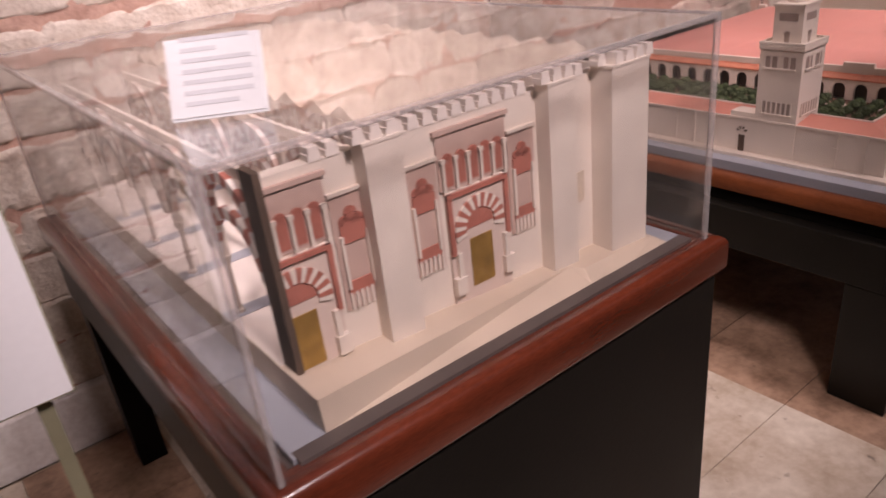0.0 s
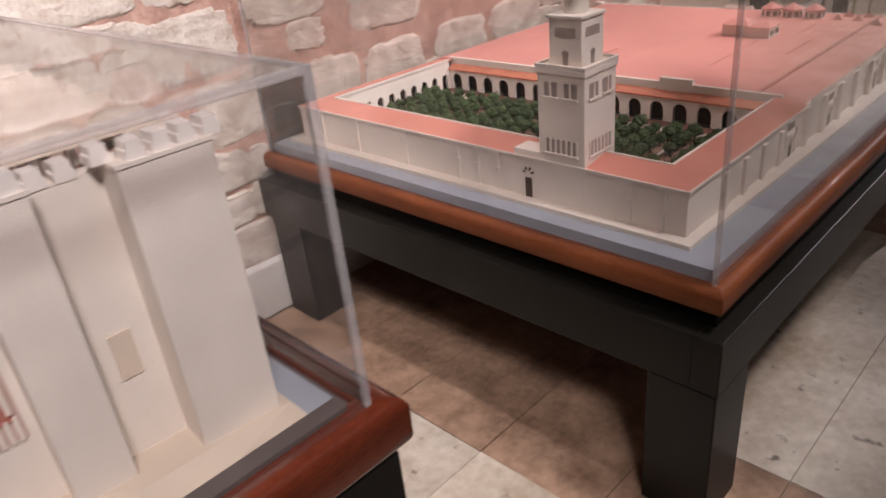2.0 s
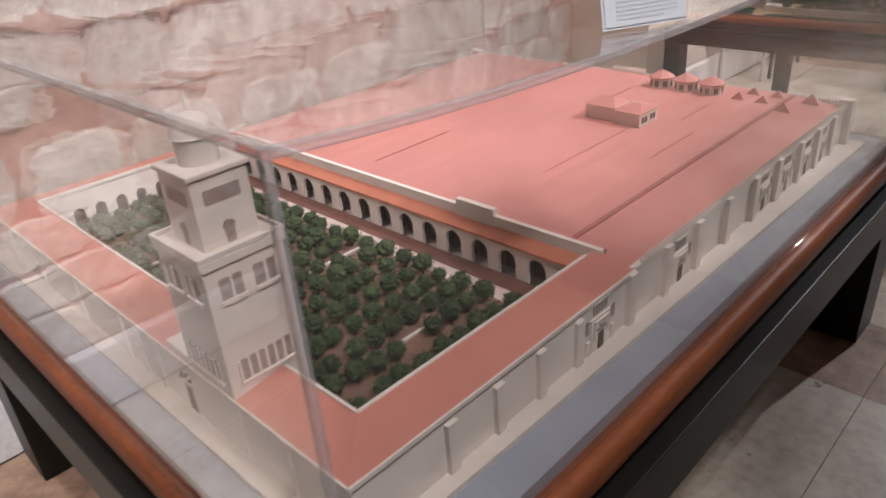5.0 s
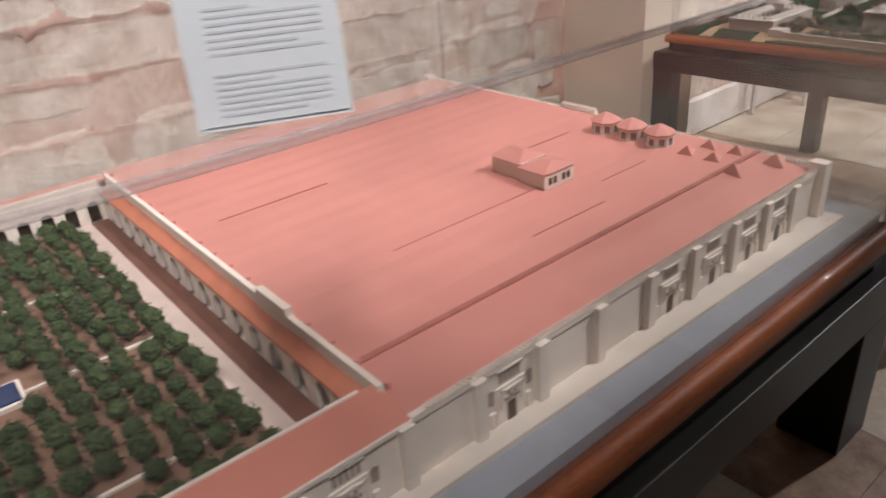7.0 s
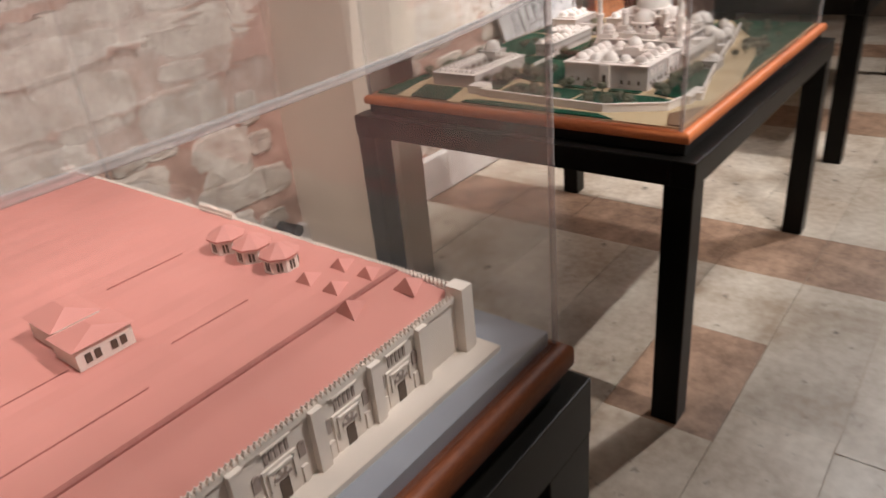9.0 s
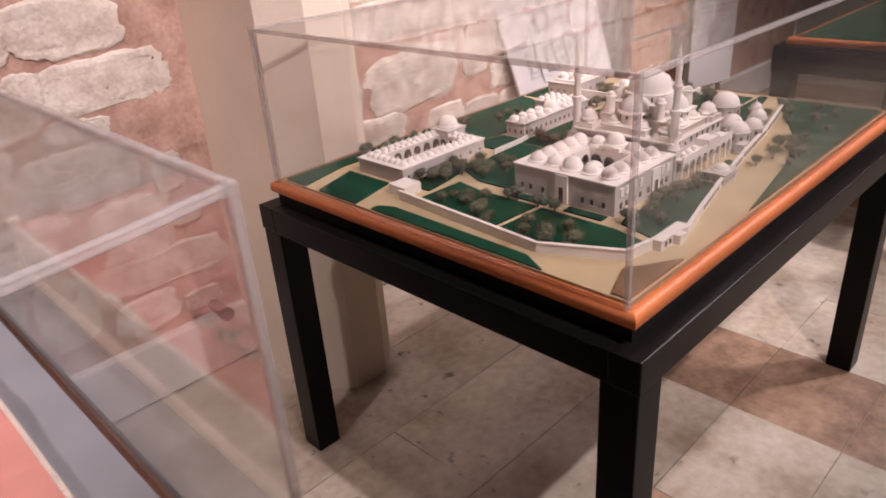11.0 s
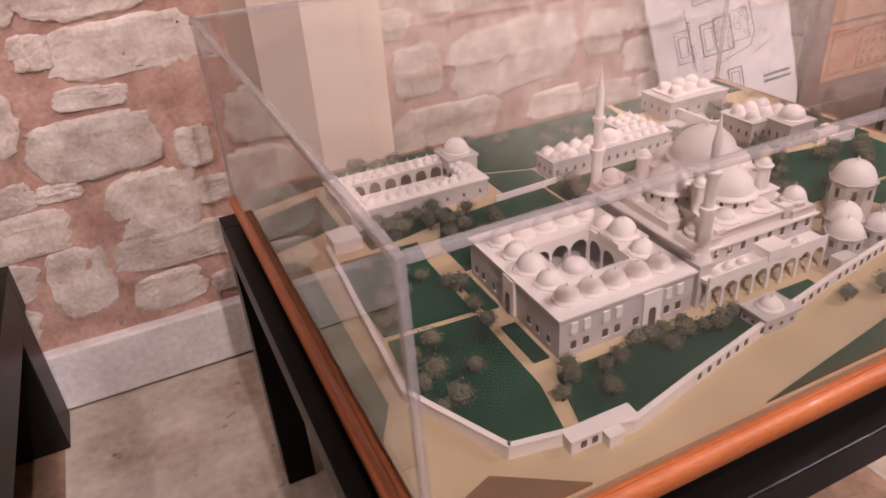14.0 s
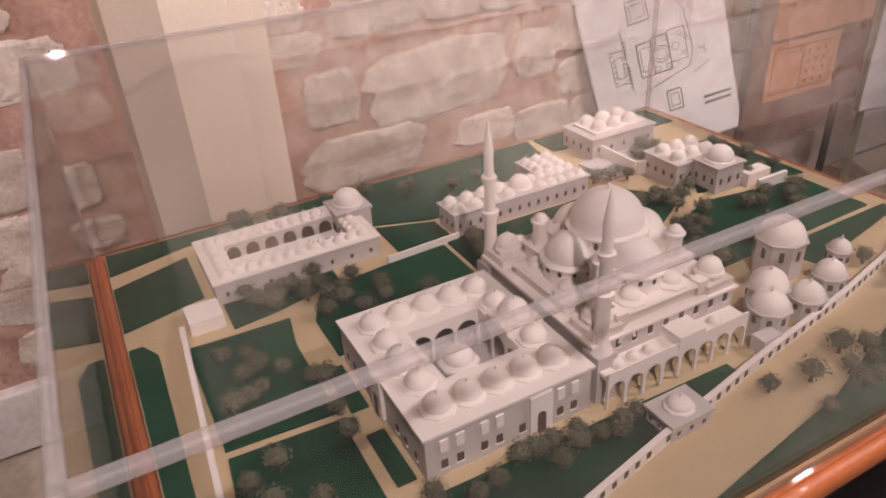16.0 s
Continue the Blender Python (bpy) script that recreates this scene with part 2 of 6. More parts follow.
def solid(name, bm, mats, label="", category="", kind="", smooth=False):
    """One mesh that is a thing of its own, its origin at its foot."""
    zs = [v.co for v in bm.verts]
    c = Vector((sum(v.x for v in zs) / len(zs), sum(v.y for v in zs) / len(zs), min(v.z for v in zs)))
    bmesh.ops.translate(bm, verts=bm.verts, vec=-c)
    ob = new(name, mesh_of(bm, mats, name, smooth))
    ob.location = c
    BASE[ob] = c
    return tagged(ob, label, category, kind=kind)


def box(bm, x0, x1, y0, y1, z0, z1, bevel=0.0, mi=0):
    vs = [bm.verts.new(p) for p in ((x0, y0, z0), (x1, y0, z0), (x1, y1, z0), (x0, y1, z0), (x0, y0, z1), (x1, y0, z1), (x1, y1, z1), (x0, y1, z1))]
    fs = [bm.faces.new([vs[i] for i in f]) for f in ((3, 2, 1, 0), (4, 5, 6, 7), (0, 1, 5, 4), (1, 2, 6, 5), (2, 3, 7, 6), (3, 0, 4, 7))]
    for f in fs:
        f.material_index = mi
    if bevel:
        es = list({e for f in fs for e in f.edges})
        r = bmesh.ops.bevel(bm, geom=es, offset=bevel, segments=2, affect="EDGES", profile=0.5)
        for f in r["faces"]:
            f.material_index = mi
    return bm


def boxed(*a, **k):
    return box(bmesh.new(), *a, **k)


def rim_box(x0, x1, y0, y1, z0, z1, w):
    """A low square upstand, open in the middle."""
    bm = boxed(x0, x1, y0, y0 + w, z0, z1)
    box(bm, x0, x1, y1 - w, y1, z0, z1)
    box(bm, x0, x0 + w, y0 + w, y1 - w, z0, z1)
    return box(bm, x1 - w, x1, y0 + w, y1 - w, z0, z1)


def prism(bm, outline, z0, z1, mi=0):
    """An upright prism over a plan outline, counter-clockwise."""
    lo = [bm.verts.new((x, y, z0)) for x, y in outline]
    hi = [bm.verts.new((x, y, z1)) for x, y in outline]
    n = len(outline)
    fs = [bm.faces.new(hi), bm.faces.new(lo[::-1])] + [bm.faces.new((lo[i], lo[(i + 1) % n], hi[(i + 1) % n], hi[i])) for i in range(n)]
    for f in fs:
        f.material_index = mi
    return bm


def lathe(bm, x, y, profile, seg=16, mi=0, turn=0.0):
    """Turns (radius, height) pairs about an upright axis."""
    rings = []
    for r, z in profile:
        if r < 1e-6:
            rings.append([bm.verts.new((x, y, z))])
        else:
            rings.append([bm.verts.new((x + r * math.cos(turn + 2 * math.pi * i / seg), y + r * math.sin(turn + 2 * math.pi * i / seg), z)) for i in range(seg)])
    for a, b in zip(rings, rings[1:]):
        for i in range(seg):
            j = (i + 1) % seg
            q = [a[i % len(a)], a[j % len(a)], b[j % len(b)], b[i % len(b)]]
            q = list(dict.fromkeys(q))
            if len(q) > 2:
                f = bm.faces.new(q)
                f.material_index = mi
    for ring, flip in ((rings[0], True), (rings[-1], False)):
        if len(ring) > 2:
            bm.faces.new(ring[::-1] if flip else ring).material_index = mi
    return bm


def dome_profile(r, z, h, lip=0.0, n=6):
    p = [(r + lip, z), (r + lip, z + 0.06 * h)] if lip else [(r, z)]
    p += [(r * math.cos(a), z + 0.06 * h + h * math.sin(a)) for a in [0.5 * math.pi * i / n for i in range(n)]]
    return p + [(0, z + 1.06 * h)]


def wall_frame(p0, p1):
    """A frame on an upright wall face from p0 to p1 (plan): u along, v up, n out to the right of the way."""
    d = Vector((p1[0] - p0[0], p1[1] - p0[1], 0))
    length = d.length
    d.normalize()
    out = Vector((d.y, -d.x, 0))
    return (lambda u, v, n: Vector((p0[0], p0[1], 0)) + d * u + out * n + Vector((0, 0, v))), length


def slab_on(bm, F, u0, u1, v0, v1, n0, n1, mi=0):
    vs = [bm.verts.new(F(u, v, n)) for n in (n0, n1) for u, v in ((u0, v0), (u1, v0), (u1, v1), (u0, v1))]
    for f in ((3, 2, 1, 0), (4, 5, 6, 7), (0, 1, 5, 4), (1, 2, 6, 5), (2, 3, 7, 6), (3, 0, 4, 7)):
        bm.faces.new([vs[i] for i in f]).material_index = mi


def arch_bay(bm, F, u0, u1, v0, v1, half, spring, n0, n1, mi=0, seg=8, horse=0.0):
    """A stretch of wall u0..u1, v0..v1 with one arched opening through its thickness n0..n1."""
    c = (u0 + u1) / 2
    lo = -horse
    pts = [(c - half, v0)]
    for i in range(seg + 1):
        a = math.pi - lo - (math.pi - 2 * lo) * i / seg if horse else math.pi - math.pi * i / seg
        pts.append((c + half * math.cos(a), spring + half * math.sin(a)))
    pts.append((c + half, v0))
    outer = []
    for i, (u, v) in enumerate(pts):
        if i == 0:
            outer.append((u0, v0))
        elif i == len(pts) - 1:
            outer.append((u1, v0))
        else:
            t = (i - 1) / (len(pts) - 3)
            if t < 0.25:
                outer.append((u0, spring + (v1 - spring) * t / 0.25))
            elif t > 0.75:
                outer.append((u1, spring + (v1 - spring) * (1 - t) / 0.25))
            else:
                outer.append((u0 + (u1 - u0) * (t - 0.25) / 0.5, v1))
    A = [[bm.verts.new(F(u, v, n)) for u, v in pts] for n in (n0, n1)]
    B = [[bm.verts.new(F(u, v, n)) for u, v in outer] for n in (n0, n1)]
    for i in range(len(pts) - 1):
        for q in ((A[1][i], A[1][i + 1], B[1][i + 1], B[1][i]), (A[0][i + 1], A[0][i], B[0][i], B[0][i + 1]),
                  (A[0][i], A[0][i + 1], A[1][i + 1], A[1][i]), (B[1][i], B[1][i + 1], B[0][i + 1], B[0][i])):
            bm.faces.new(q).material_index = mi


def arch_ring(bm, F, u, v, r0, r1, n0, n1, count, mats=(0, 1), a0=0.0, a1=math.pi):
    """Voussoirs of two turns of colour round an arch."""
    for k in range(count):
        b0, b1 = a0 + (a1 - a0) * k / count, a0 + (a1 - a0) * (k + 1) / count
        lift = 0.0008 * (k % 2)
        vs = [bm.verts.new(F(u + r * math.cos(b), v + r * math.sin(b), n)) for n in (n0, n1 + lift) for r, b in ((r0, b0), (r1, b0), (r1, b1), (r0, b1))]
        for f in ((3, 2, 1, 0), (4, 5, 6, 7), (0, 1, 5, 4), (1, 2, 6, 5), (2, 3, 7, 6), (3, 0, 4, 7)):
            bm.faces.new([vs[i] for i in f]).material_index = mats[k % 2]


def clump(seed, r, flat=0.85, sub=3, rough=0.22):
    """A ragged ball of foliage, as model makers glue it."""
    bm = bmesh.new()
    rnd = random.Random(seed)
    for k in range(4):
        m = Matrix.Translation((rnd.uniform(-0.35, 0.35) * r, rnd.uniform(-0.35, 0.35) * r, rnd.uniform(-0.1, 0.3) * r)) if k else Matrix()
        bmesh.ops.create_icosphere(bm, subdivisions=sub if k == 0 else 2, radius=r * (0.86 if k == 0 else rnd.uniform(0.45, 0.65)), matrix=m)
    for v in bm.verts:
        d = v.co.normalized() if v.co.length else Vector((0, 0, 1))
        v.co += d * r * (rough * noise.noise(v.co * (2.6 / r) + Vector((seed, 0, 0))) + 0.16 * noise.noise(v.co * (8.0 / r) + Vector((0, seed, 0))))
        v.co.z *= flat
    return bm


def tree_mesh(seed, r, trunk, leaf, loose=160, core=0.9, flake=(0.07, 0.15), spread=(0.72, 1.05)):
    """A model tree: a short trunk, a ragged core and small loose flakes of foliage round it."""
    bm = clump(seed, r * core)
    rnd = random.Random(seed + 100)
    for k in range(loose):
        d = Vector((rnd.gauss(0, 1), rnd.gauss(0, 1), rnd.gauss(0, 1))).normalized() * r * rnd.uniform(*spread)
        d.z *= 0.85
        size = r * rnd.uniform(*flake)
        vs = [bm.verts.new(d + Vector((rnd.uniform(-1, 1), rnd.uniform(-1, 1), rnd.uniform(-1, 1))) * size) for _ in range(4)]
        for q in ((0, 1, 2), (0, 2, 3), (1, 3, 2)):
            bm.faces.new([vs[i] for i in q])
    bmesh.ops.translate(bm, verts=bm.verts, vec=(0, 0, trunk + r * 0.55))
    lathe(bm, 0, 0, [(r * 0.16, 0), (r * 0.10, trunk * 0.6), (r * 0.07, trunk + r * 0.3)], 5, 1)
    return mesh_of(bm, [leaf, TRUNK], "model_tree")


# ---- the room ----
WALL_Y = 2.47
FZ = -0.04
solid("wall_north", boxed(-3.2, 12.2, WALL_Y, WALL_Y + 0.4, FZ, 3.2), MORTAR, "old stone wall with pink mortar", "wall", "structure")
wall = bpy.data.objects["wall_north"]
bm = bmesh.new()
grid = []
for i in range(271):
    col = []
    for j in range(47):
        x, z = -1.6 + 0.04 * i, 0.19 + 0.05 * j
        d = 0.012 * noise.noise(Vector((x * 2.4, 0, z * 3.2))) + 0.008 * noise.noise(Vector((x * 9, 5, z * 11))) + 0.005 * noise.noise(Vector((x * 19, 9, z * 19)))
        col.append(bm.verts.new((x, WALL_Y - 0.006 - max(d, -0.004), z)))
    grid.append(col)
for a, b in zip(grid, grid[1:]):
    for j in range(46):
        bm.faces.new((a[j], b[j], b[j + 1], a[j + 1]))
part("mortar_face", bm, MORTAR, wall, "lumpy pink mortar between the stones", True)
solid("wall_south", boxed(-3.2, 12.2, -3.4, -3.2, FZ, 3.2), PLASTER, "plain plastered room wall", "wall", "structure")
solid("wall_west", boxed(-3.4, -3.2, -3.2, WALL_Y, FZ, 3.2), PLASTER, "plain plastered end wall", "wall", "structure")
solid("wall_east", boxed(12.2, 12.4, -3.2, WALL_Y, FZ, 3.2), PLASTER, "plain plastered end wall", "wall", "structure")
solid("ceiling", boxed(-3.4, 12.4, -3.4, WALL_Y + 0.4, 3.2, 3.35), PLASTER, "plain plastered ceiling", "ceiling", "structure")
floor = solid("floor", boxed(-3.4, 12.4, -3.4, WALL_Y + 0.4, FZ - 0.2, FZ - 0.008), JOINT, "floor of worn travertine slabs", "floor", "structure")
bm = bmesh.new()
box(bm, -3.2, 5.35, WALL_Y - 0.055, WALL_Y, FZ, 0.195, 0.008)
box(bm, 5.701, 12.2, WALL_Y - 0.055, WALL_Y, FZ, 0.195, 0.008)
solid("baseboard", bm, PLINTH, "low white marble plinth along the stone wall", "baseboard", "structure")
pier = solid("wall_pier", prism(bmesh.new(), [(5.351, WALL_Y), (5.351, 1.98), (5.458, 1.873), (5.60, 1.873), (5.695, 1.955), (5.70, WALL_Y)], FZ, 3.2), PIER,
             "beige plastered pier against the stone wall", "pier", "structure")

# ---- display tables ----


def leg(parent, x0, x1, y0, y1, z1, mat=BLACK):
    part("leg", boxed(x0, x1, y0, y1, FZ, z1, 0.004), mat, parent)


def rail_frame(parent, name, x0, x1, y0, y1, z0, z1, w, mat, bevel=0.004, label=""):
    """Four rails round a table, butted end to end."""
    part(name, boxed(x0, x1, y0, y0 + w, z0, z1, bevel), mat, parent, label)
    part(name, boxed(x0, x1, y1 - w, y1, z0, z1, bevel), mat, parent, label)
    part(name, boxed(x0, x0 + w, y0 + w, y1 - w, z0, z1, bevel), mat, parent, label)
    part(name, boxed(x1 - w, x1, y0 + w, y1 - w, z0, z1, bevel), mat, parent, label)


def mitred_rim(parent, x0, x1, y0, y1, z0, z1, w, mat, r, label):
    """Four rounded rails mitred at the corners."""
    prof = [(0, z0 + r * 0.5), (0.15 * r, z0 + 0.15 * r), (0.5 * r, z0), (w, z0), (w, z1 - 0.3 * r), (w - 0.15 * r, z1 - 0.06 * r), (w - 0.35 * r, z1), (w * 0.66, z1), (w * 0.62, z1 - 0.003), (w * 0.57, z1 - 0.003), (w * 0.53, z1)]
    prof += [(r - r * math.sin(a), z1 - r + r * math.cos(a)) for a in (radians(90 * k / 5) for k in range(6))]
    corners = [Vector((x0, y0, 0)), Vector((x1, y0, 0)), Vector((x1, y1, 0)), Vector((x0, y1, 0))]
    for k in range(4):
        a, b = corners[k], corners[(k + 1) % 4]
        along = (b - a).normalized()
        inward = Vector((-along.y, along.x, 0))
        bm = bmesh.new()
        ends = [[bm.verts.new(c + (along * way + inward) * d + Vector((0, 0, z))) for d, z in prof] for c, way in ((a, 1), (b, -1))]
        for i in range(len(prof)):
            j = (i + 1) % len(prof)
            bm.faces.new((ends[0][i], ends[1][i], ends[1][j], ends[0][j]))
        bm.faces.new(ends[0])
        bm.faces.new(ends[1][::-1])
        part("rim", bm, mat, parent, label, True)


def acrylic_case(x0, x1, y0, y1, z0, z1, label, t=0.005, e=0.011, sag=0.0, lid=None):
    """A glued acrylic hood; its long top edges and lid may hang a little between the corners."""
    ob = thing("acrylic_case", (x0 + x1) / 2, (y0 + y1) / 2, z0, label, "display case", "acrylic display cases")

    def hung(bm):
        if sag:
            cuts = [g for g in bm.edges if abs(g.verts[0].co.x - g.verts[1].co.x) > 0.5]
            bmesh.ops.subdivide_edges(bm, edges=cuts, cuts=23, use_grid_fill=True)
            for v in bm.verts:
                if v.co.z > z1 - 0.05:
                    u = (2 * v.co.x - x0 - x1) / (x1 - x0)
                    v.co.z -= sag * (1 - u ** 4)
        return bm

    for x in (x0, x1 - e):
        for y in (y0, y1 - e):
            part("corner_edge", boxed(x, x + e, y, y + e, z0, z1, 0.002), EDGE, ob, "milky glued acrylic edge")
    for y in (y0, y1 - e):
        part("top_edge", hung(boxed(x0 + e, x1 - e, y, y + e, z1 - e, z1, 0.002)), EDGE, ob, "milky glued acrylic edge")
        yy = y0 + 0.003 if y == y0 else y1 - 0.003 - t
        part("pane", hung(boxed(x0 + e, x1 - e, yy + 0.0005, yy + t - 0.0005, z0 + 0.005, z1 - e)), CLEAR, ob)
    for x in (x0, x1 - e):
        part("top_edge", boxed(x, x + e, y0 + e, y1 - e, z1 - e, z1, 0.002), EDGE, ob, "milky glued acrylic edge")
        xx = x0 + 0.003 if x == x0 else x1 - 0.003 - t
        part("pane", boxed(xx + 0.0005, xx + t - 0.0005, y0 + e, y1 - e, z0 + 0.005, z1 - e), CLEAR, ob)
    for y in (y0, y1 - 0.007):
        part("bottom_edge", boxed(x0 + e, x1 - e, y, y + 0.007, z0, z0 + 0.005, 0.001), CLEAR, ob)
    for x in (x0, x1 - 0.007):
        part("bottom_edge", boxed(x, x + 0.007, y0 + e, y1 - e, z0, z0 + 0.005, 0.001), CLEAR, ob)
    part("top_pane", hung(boxed(x0 + e, x1 - e, y0 + e, y1 - e, z1 - 0.003 - t, z1 - 0.003)), lid or CLEAR_TOP, ob, "thin acrylic lid")
    return ob


# the facade model's table
ta = thing("display_table", 0.7, 1.45, FZ, "black display table with a deep mahogany rim", "table", "display tables")
mitred_rim(ta, 0.125, 1.255, 0.645, 2.27, 0.812, 0.900, 0.06, RED_WOOD, 0.024, "varnished mahogany rim")
part("tabletop", boxed(0.18, 1.20, 0.69, 2.215, 0.82, 0.892), RIM, ta)
part("front_panel", boxed(0.15, 1.235, 0.66, 0.69, FZ, 0.798, 0.003), OLIVE, ta, "dark olive front panel")
rail_frame(ta, "apron", 0.14, 1.24, 0.695, 2.26, 0.62, 0.798, 0.025, BLACK, 0.003)
for x in (0.15, 1.14):
    leg(ta, x, x + 0.09, 2.15, 2.25, 0.62)
leg(ta, 0.15, 0.24, 0.725, 0.82, 0.62)
leg(ta, 1.14, 1.23, 0.725, 0.82, 0.62)
acrylic_case(0.153, 1.208, 0.668, 2.235, 0.901, 1.385, "clear acrylic case over the facade model")

# the great mosque model's table
tb = thing("display_table", 3.3, 1.47, FZ, "black display table with a low brown wooden rim", "table", "display tables")
mitred_rim(tb, 2.109, 4.50, 0.546, 2.41, 0.603, 0.668, 0.05, BROWN_WOOD, 0.022, "varnished brown wooden rim")
part("tabletop", boxed(2.16, 4.45, 0.595, 2.36, 0.61, 0.665), RIM, tb)
rail_frame(tb, "neck", 2.135, 4.478, 0.568, 2.388, 0.556, 0.6025, 0.024, BLACK, 0.0, "recessed black neck under the rim")
rail_frame(tb, "apron", 2.08, 4.54, 0.525, 2.44, 0.40, 0.5555, 0.07, DARK_OLIVE, 0.003)
for x in (2.082, 4.353):
    leg(tb, x, x + 0.185, 0.527, 0.71, 0.399, DARK_OLIVE)
    leg(tb, x, x + 0.185, 2.21, 2.395, 0.399, DARK_OLIVE)
acrylic_case(2.128, 4.483, 0.574, 2.385, 0.670, 1.394, "clear acrylic case over the great mosque model", sag=0.034)

# the domed mosque complex's table
tc = thing("display_table", 5.95, 1.17, FZ, "slender black display table with an orange wooden rim", "table", "display tables")
mitred_rim(tc, 5.178, 6.745, 0.565, 1.755, 0.885, 0.917, 0.03, ORANGE_WOOD, 0.014, "varnished orange wooden rim")
part("tabletop", boxed(5.21, 6.71, 0.60, 1.72, 0.862, 0.908), RIM, tc)
rail_frame(tc, "neck", 5.192, 6.731, 0.579, 1.741, 0.8505, 0.8845, 0.02, BLACK, 0.0, "recessed black neck under the rim")
rail_frame(tc, "apron", 5.145, 6.775, 0.530, 1.785, 0.775, 0.850, 0.07, BLACK, 0.003)
for x in (5.148, 6.687):
    for y in (0.533, 1.697):
        leg(tc, x, x + 0.085, y, y + 0.085, 0.774)
acrylic_case(5.184, 6.724, 0.586, 1.736, 0.918, 1.345, "clear acrylic case over the domed mosque model", lid=CLEAR)

# a further table
td = thing("display_table", 8.75, 0.95, FZ, "tall black display table with an orange wooden rim", "table", "display tables")
mitred_rim(td, 7.72, 9.82, 0.60, 1.30, 0.90, 0.935, 0.03, ORANGE_WOOD, 0.014, "varnished orange wooden rim")
part("tabletop", boxed(7.75, 9.79, 0.63, 1.27, 0.87, 0.928), FLOCK, td)
rail_frame(td, "apron", 7.68, 9.86, 0.56, 1.34, 0.78, 0.899, 0.07, BLACK, 0.003)
for x in (7.685, 9.76):
    for y in (0.565, 1.24):
        leg(td, x, x + 0.095, y, y + 0.095, 0.779)
acrylic_case(7.74, 9.80, 0.62, 1.28, 0.936, 1.40, "clear acrylic case on the far table")

# ---- model of a mosque's side facade, cut open ----
ma = thing("facade_model", 0.7, 1.45, 0.892, "ivory cut-open model of a mosque facade with red gates", "architectural model")
part("board", boxed(0.195, 1.18, 0.705, 2.20, 0.893, 0.905), STREET, ma, "blue-grey painted base board")
bm = bmesh.new()
prism(bm, [(0.262, 0.728), (0.885, 0.780), (0.90, 0.755), (1.02, 0.760), (1.135, 0.762), (1.135, 2.16), (0.262, 2.16)], 0.905, 0.966)
for v in bm.verts:
    if v.co.z > 0.95 and v.co.y < 1.0:
        v.co.z -= 0.058 * (v.co.x - 0.262) / 0.873
    elif v.co.y < 1.0:
        v.co.y = 0.722
part("ledge", bm, IVORY_LOW, ma, "buff stepped pavement")
part("front_strip", boxed(0.20, 1.178, 0.690, 0.720, 0.900, 0.9075), RIM, ma, "dark strip before the pavement")
FY = 0.822
bm = bmesh.new()
box(bm, 0.284, 1.13, FY, FY + 0.03, 0.91, 1.298)
part("facade_wall", bm, IVORY, ma)
for x0, x1, y0 in ((0.445, 0.515, 0.786), (0.848, 0.920, 0.786), (1.005, 1.120, 0.768)):
    bm = bmesh.new()
    box(bm, x0, x1, y0, FY, 0.907, 1.308)
    box(bm, x0 - 0.002, x1 + 0.002, y0 - 0.002, FY, 1.308, 1.313)
    part("buttress", bm, IVORY, ma)
bm = bmesh.new()
x = 0.37
while x < 1.125:
    fy = FY if not (0.43 < x < 0.52 or 0.835 < x < 0.925 or x > 0.99) else (0.79 if x < 1 else 0.772)
    z = 1.298 if fy == FY else 1.313
    F, _ = wall_frame((x, fy + 0.012), (x + 0.02, fy + 0.012))
    for i, w in enumerate((0.023, 0.018)):
        slab_on(bm, F, 0.010 - w / 2, 0.010 + w / 2, z + i * 0.011, z + (i + 1) * 0.011, -0.012, 0.014)
    x += 0.031
part("merlon_row", bm, WHITE, ma, "stepped ivory battlement")


